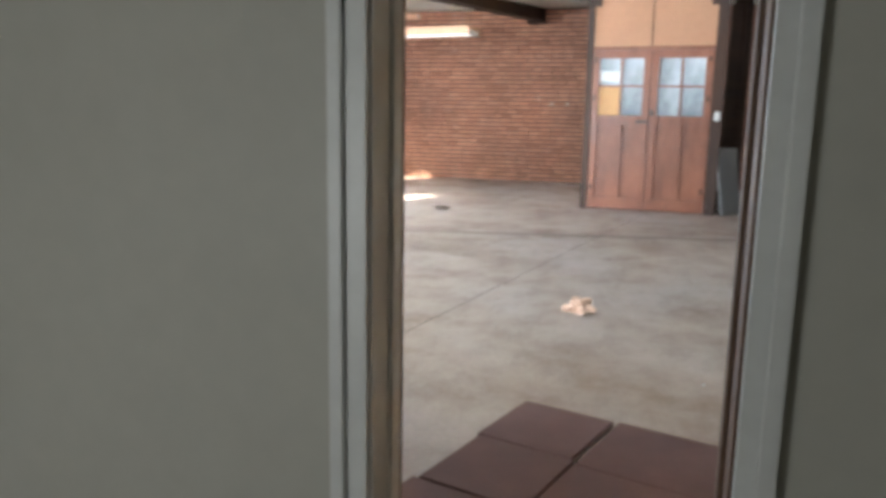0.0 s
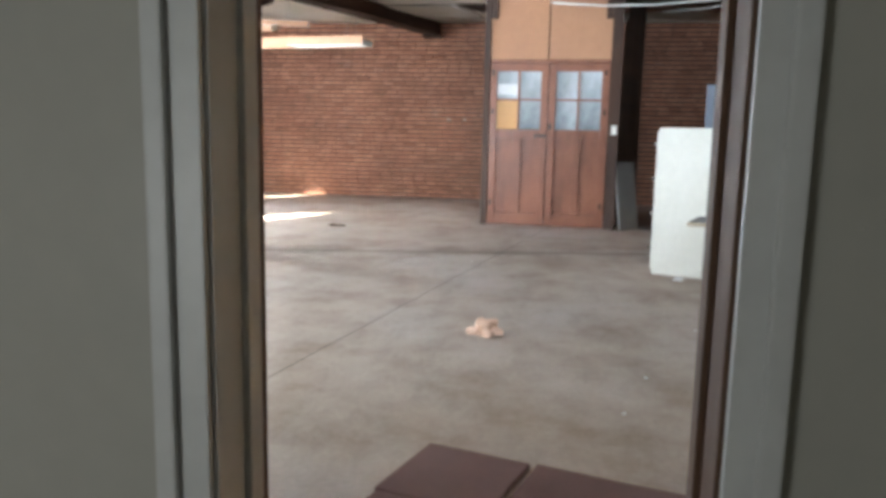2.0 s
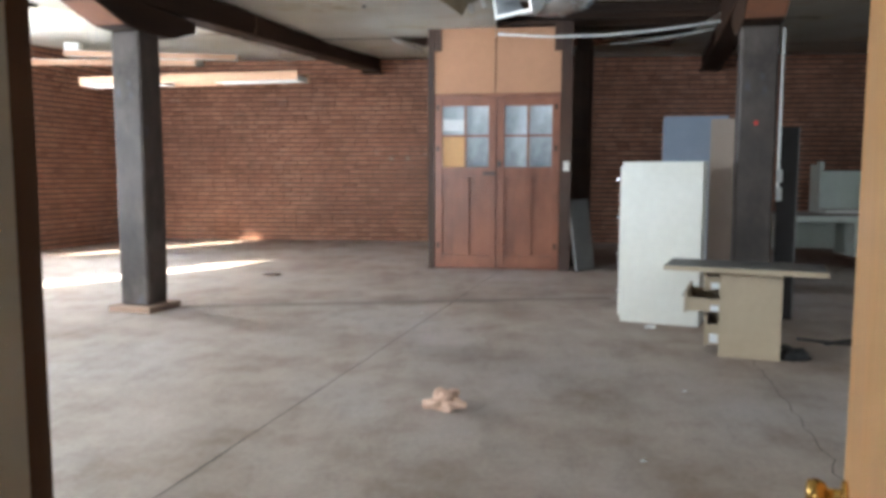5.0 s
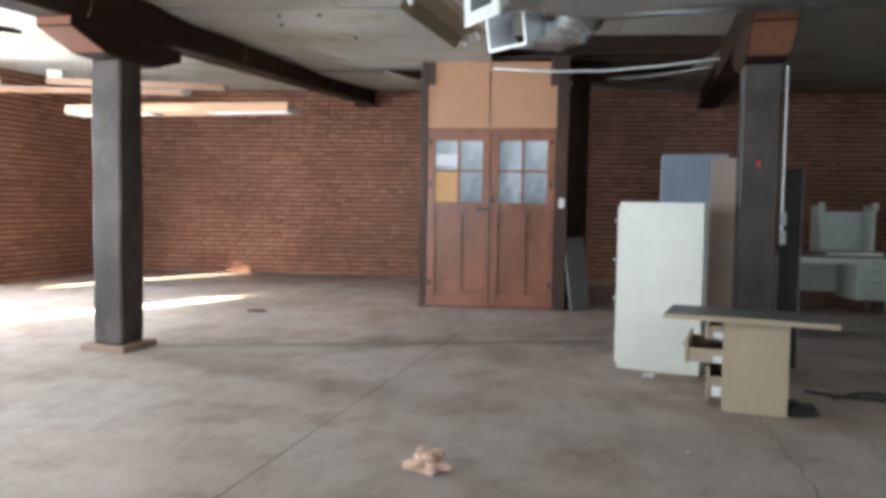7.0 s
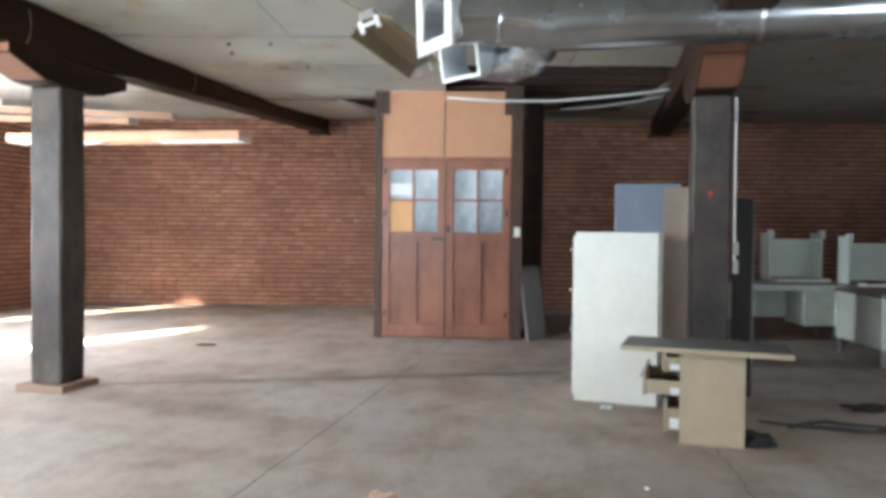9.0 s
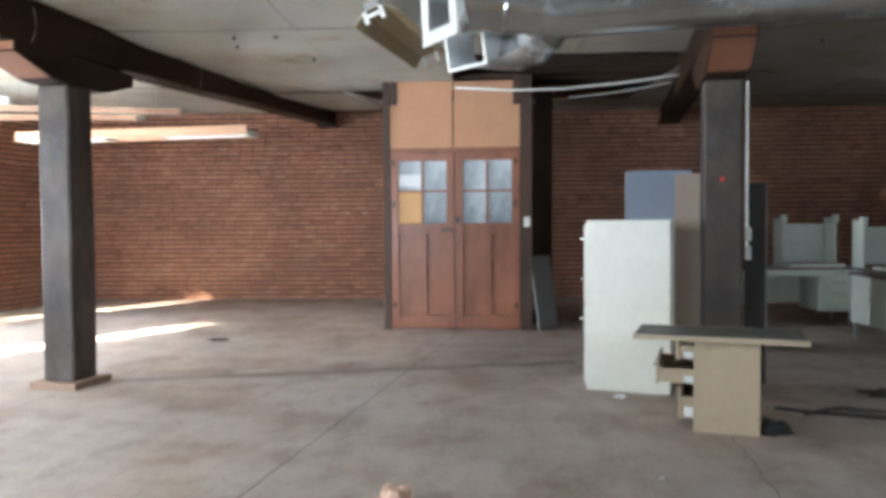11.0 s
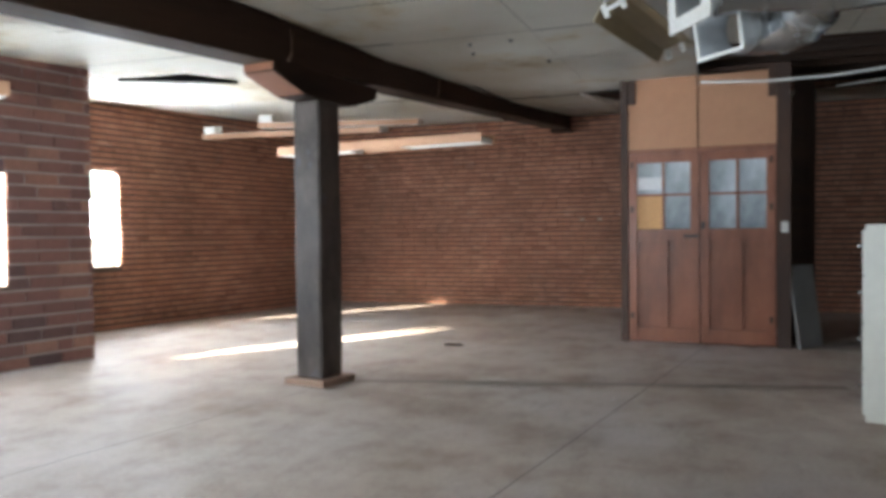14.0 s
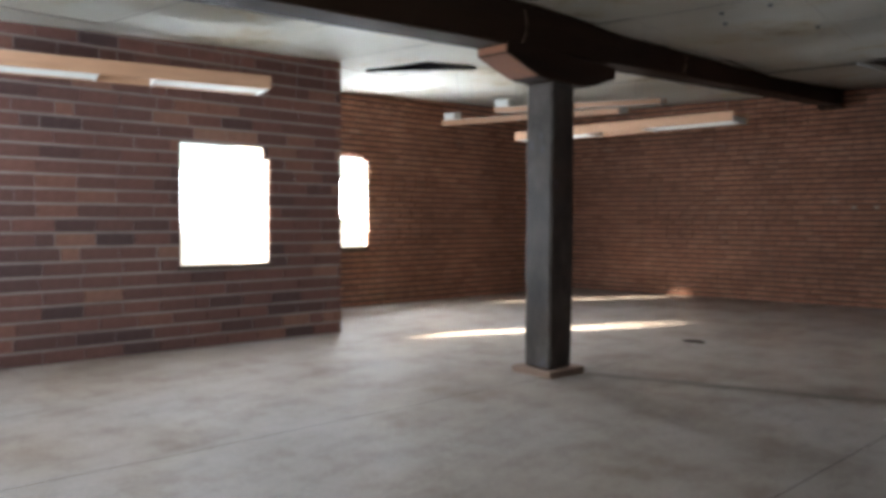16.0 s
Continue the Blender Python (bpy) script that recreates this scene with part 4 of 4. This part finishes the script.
# loose wires on the beam's side
def beam_wire(s):
    a = Vector((POST1.x, POST1.y, 0)) + Vector((math.sin(radians(-LEAN1)), math.cos(radians(LEAN1)), 0)) * s + Vector((math.cos(radians(LEAN1)), math.sin(radians(LEAN1)), 0)) * 0.158
    z = 2.587 + s * math.tan(radians(3.0))
    bm = sweep(bmesh.new(), [(a.x, a.y, z + 0.27), (a.x + 0.004, a.y + 0.02, z + 0.18), (a.x, a.y + 0.015, z + 0.09), (a.x, a.y - 0.03, z + 0.02)], 0.005, 6)
    return tagged(part("beam_wire", bm, M_PLINTH, None, "", smooth=True), "short grey wire end hanging on the beam", "wire", "wire ends")


beam_wire(-0.55)
beam_wire(2.0)


# ---- doorway ----
frame_in = thing("door_1", pose(0, 0, 0), "painted door frame with dark wooden jambs", "door frame", kind="structure")
for x0, x1, s in ((DX0 - 0.03, DX0, 1), (DX1, DX1 + 0.03, -1)):
    part("jamb", boxes((x0, DY0 - 0.002, 0, x1, DY1 - 0.045, DH), round_by=0.003), M_TRIM if s > 0 else M_JAMBWOOD, frame_in)
    part("jamb_edge", boxes((x0, DY1 - 0.044, 0, x1, DY1 + 0.004, DH), round_by=0.003), M_JAMBWOOD, frame_in, "bare dark wood jamb edge")
    xs = (x1, x1 + 0.012) if s > 0 else (x0 - 0.012, x0)
    part("stop", boxes((xs[0], DY1 - 0.10, 0, xs[1], DY1 - 0.046, DH), round_by=0.003), M_TRIM if s > 0 else M_JAMBWOOD, frame_in)
part("head", boxes((DX0 - 0.03, DY0 - 0.002, DH, DX1 + 0.03, DY1 + 0.004, DH + 0.03), round_by=0.003), M_TRIM, frame_in)
for a, b in ((DX0 - 0.095, DX0 - 0.008), (DX1 + 0.008, DX1 + 0.085)):
    bm = boxes((a, DY0 - 0.018, 0, b, DY0 - 0.003, DH + 0.11), round_by=0.004)
    part("casing", bm, M_TRIM, frame_in, "grey painted door casing")
    outer = a if a < 0.6 else b - 0.035
    part("casing_bead", boxes((outer, DY0 - 0.034, 0, outer + 0.035, DY0 - 0.019, DH + 0.11), round_by=0.006), M_TRIM, frame_in)
door = thing("door_2", Matrix.Translation((DX1 + 0.004, DY1 + 0.012, 0)) @ pose(0, 0, 0, 0, 0, -18), "plain birch door standing open with a brass knob", "door", kind="structure")
part("leaf", boxes((0, 0, 0.012, 0.035, 0.80, 2.03), round_by=0.002), M_BIRCH, door)
for s in (-1, 1):
    x = 0 if s < 0 else 0.035
    bm = sweep(bmesh.new(), [(x, 0.74, 0.61), (x + s * 0.008, 0.74, 0.61), (x + s * 0.010, 0.74, 0.61), (x + s * 0.030, 0.74, 0.61), (x + s * 0.036, 0.74, 0.61), (x + s * 0.048, 0.74, 0.61), (x + s * 0.062, 0.74, 0.61), (x + s * 0.066, 0.74, 0.61)],
               [0.030, 0.029, 0.014, 0.012, 0.022, 0.027, 0.024, 0.016], 20)
    part("knob", bm, M_BRASS, door, "brass door knob", smooth=True)

# ---- floor details and litter ----
def floor_mark(name, p, q, w, h, mat, label, jag=0.0):
    """A thin line on the floor from p to q."""
    p, q = Vector((*p, 0)), Vector((*q, 0))
    n = 24
    side = (q - p).normalized().cross(Vector((0, 0, 1)))
    bm = bmesh.new()
    rows = []
    for k in range(n + 1):
        c = p.lerp(q, k / n) + side * noise.noise(Vector((k * 0.6, p.x, p.y))) * jag
        ww = w * (0.7 + 0.5 * abs(noise.noise(Vector((k * 0.9, q.x, 3)))))
        rows.append((bm.verts.new(c + side * ww + Vector((0, 0, h))), bm.verts.new(c - side * ww + Vector((0, 0, h)))))
    for a, b in zip(rows, rows[1:]):
        bm.faces.new((a[0], a[1], b[1], b[0]))
    return tagged(part(name, bm, mat), label, "floor joint", kind="structure")


floor_mark("floor_joint", (-0.55, -0.6), (1.0, 8.3), 0.0045, 0.004, M_CRACK, "dark straight joint in the concrete", 0.006)
floor_mark("floor_joint", (-3.0, -0.6), (-1.9, 5.4), 0.0045, 0.004, M_CRACK, "dark straight joint in the concrete", 0.006)
floor_mark("floor_crack", (2.5, 2.95), (2.25, 1.0), 0.003, 0.004, M_CRACK, "thin crack in the concrete", 0.05)
floor_mark("floor_band", (-1.95, 4.50), (1.9, 5.35), 0.085, 0.004, M_FLOORBAND, "faint dark band across the concrete", 0.03)

mat_m = Matrix.Translation((0.60, 0.10, 0)) @ pose(0, 0, 0, 0, 0, -16)
for k, (x, y, w, d, tilt) in enumerate(((0.0, -0.42, 0.40, 0.42, 0.0), (0.01, -0.85, 0.40, 0.42, 0.6), (0.0, -1.28, 0.40, 0.42, 0), (0.425, -0.45, 0.62, 0.46, 0), (0.42, -0.92, 0.62, 0.46, 0.5))):
    bm = cut_up(bevel(boxes((x, y, 0.004, x + w, y + d, 0.022)), 0.003, 1), 3)
    ob = part("floor_mat", roughen(bm, 0.003, 4.0, k), M_MAT, None, "", mat_m @ pose(0, 0, 0, 0, 0, tilt))
    tagged(ob, "dark maroon rubber mat tile on the concrete", "floor mat", "rubber mat tiles")


def crumple(name, at, size, mat, label, category, seed, flat=0.7):
    """A crumpled sheet: a creased, uneven ball."""
    bm = bmesh.new()
    bmesh.ops.create_icosphere(bm, subdivisions=3, radius=1.0)
    for v in bm.verts:
        d = v.co.normalized()
        k = 0.62 + 0.55 * noise.noise(d * 1.6 + Vector((seed, 0, 0))) + 0.28 * abs(noise.noise(d * 4 + Vector((0, seed, 0))))
        v.co = Vector((d.x * k * size[0], d.y * k * size[1], max(0.0, (d.z * k + 0.5) * size[2] * flat)))
    return tagged(part(name, bm, mat, None, "", Matrix.Translation(at)), label, category)


crumple("crumpled_paper", (0.625, 1.77, 0.001), (0.125, 0.10, 0.13), M_PAPER, "crumpled pinkish paper lying on the concrete", "paper", 2.3)
crumple("paper_scrap", (2.03, 3.94, 0.001), (0.055, 0.05, 0.03), M_MATTWHITE, "small crumpled white paper scrap on the floor", "paper", 5.1)
crumple("floor_debris", (-1.82, 6.64, 0.001), (0.14, 0.05, 0.03), M_DEBRIS, "small flat brown piece of debris on the floor", "debris", 7.7)
crumple("black_bag", (2.76, 3.02, 0.001), (0.14, 0.12, 0.10), M_BLACK, "crumpled black plastic lying beside the pedestal", "plastic bag", 9.2)


def cable(points, label, r=0.008):
    pts = []
    for a, b in zip(points, points[1:]):
        for k in range(6):
            q = Vector(a).lerp(Vector(b), k / 6)
            pts.append(q + Vector((noise.noise(q * 3), noise.noise(q * 3 + Vector((5, 0, 0))), 0)) * 0.05)
    pts.append(Vector(points[-1]))
    return tagged(part("loose_cable", sweep(bmesh.new(), pts, r, 8), M_CABLE, None, "", smooth=True), label, "cable", "loose cables")


for k, (x, y) in enumerate(((1.36, 0.62), (1.50, 1.15), (1.9, 2.2), (0.2, 4.4))):
    crumple("floor_chip", (x, y, 0.001), (0.011 + 0.003 * (k % 3), 0.010, 0.010), M_MATTWHITE, "tiny chip of plaster lying on the concrete", "chip", k * 1.7)
cable([(3.0, 3.62, 0.01), (3.3, 3.45, 0.012), (3.6, 3.35, 0.01), (4.1, 3.5, 0.01)], "loose dark cable lying on the concrete floor", 0.014)
cable([(3.12, 3.48, 0.01), (3.45, 3.62, 0.012), (3.8, 3.45, 0.01), (4.3, 3.2, 0.01)], "loose dark cable lying on the concrete floor", 0.014)
cable([(3.3, 3.4, 0.03), (3.6, 3.3, 0.03), (3.9, 3.2, 0.012), (4.4, 3.0, 0.01)], "loose dark cable lying on the concrete floor", 0.012)
crumple("cable_heap", (3.95, 4.0, 0.001), (0.22, 0.12, 0.05), M_CABLE, "small heap of dark cable on the floor", "cable heap", 3.3)

for x in (-1.17, -0.88):
    ob = part("wall_plate", boxes((x, BACK - 0.024, 1.435, x + 0.06, BACK - 0.015, 1.48), round_by=0.003), M_BEIGE)
    tagged(ob, "small pale plate on the brick wall", "wall plate", "pale wall plates")
red_dot = part("paint_mark", roughen(tube(bmesh.new(), (0, 0, 0), (0, -0.003, 0), 0.019, sides=14), 0.004, 30), M_RED, post2, "small red paint spot", pose(-0.01, -0.1535, 1.58))
conduit = thing("conduit", Matrix.Translation(POST2) @ pose(0, 0, 0, 0, 0, TURN) @ pose(0.17, -0.10, 0), "thin white conduit with boxes fixed to the post", "conduit")
part("pipe", tube(bmesh.new(), (0, 0, 1.05), (0, 0, 2.3), 0.010, sides=10), M_WHITE, conduit)
part("outlet_box", boxes((-0.010, -0.03, 1.12, 0.03, 0.03, 1.22), round_by=0.004), M_GREYENAMEL, conduit)
part("outlet_box", boxes((-0.010, -0.03, 0.98, 0.03, 0.03, 1.08), round_by=0.004), M_GREYENAMEL, conduit)


# ---- bricks, last ----
def lay_bricks(wall, length, height, holes, bw, bh, joint, out, seed, single):
    rng = random.Random(seed)
    bricks = brick_list(length, height, holes, bw, bh, joint, rng)
    verts, faces, count = [], [], 0
    shapes = {}
    for x0, z0, x1, z1 in bricks:
        if single and count < 300 and x0 > length - 4.6 and z0 < 2.95:
            w = round((x1 - x0) / 0.03) * 0.03
            key = (w, rng.randrange(4))
            if key not in shapes:
                v, f = brick_shape(-w / 2, 0, w / 2, bh - joint, out, rng)
                me = bpy.data.meshes.new("brick")
                me.from_pydata(v, [], f)
                me.materials.append(M_BLOCK)
                shapes[key] = me
            ob = new("brick", shapes[key])
            ob.parent = wall
            ob.location = ((x0 + x1) / 2, rng.uniform(-0.003, 0.002), z0)
            count += 1
        else:
            v, f = brick_shape(x0, z0, x1, z1, out + rng.uniform(-0.004, 0.004), rng, len(verts))
            verts += v
            faces += f
    if verts:
        me = bpy.data.meshes.new("brickwork")
        me.from_pydata(verts, [], faces)
        me.materials.append(M_BLOCK_FAR if single else M_BRICK)
        ob = new("brickwork", me)
        ob.parent = wall
        tagged(ob, kind="stuff")


for row in BRICKWORK:
    lay_bricks(*row, row[0] is wall_west_near)
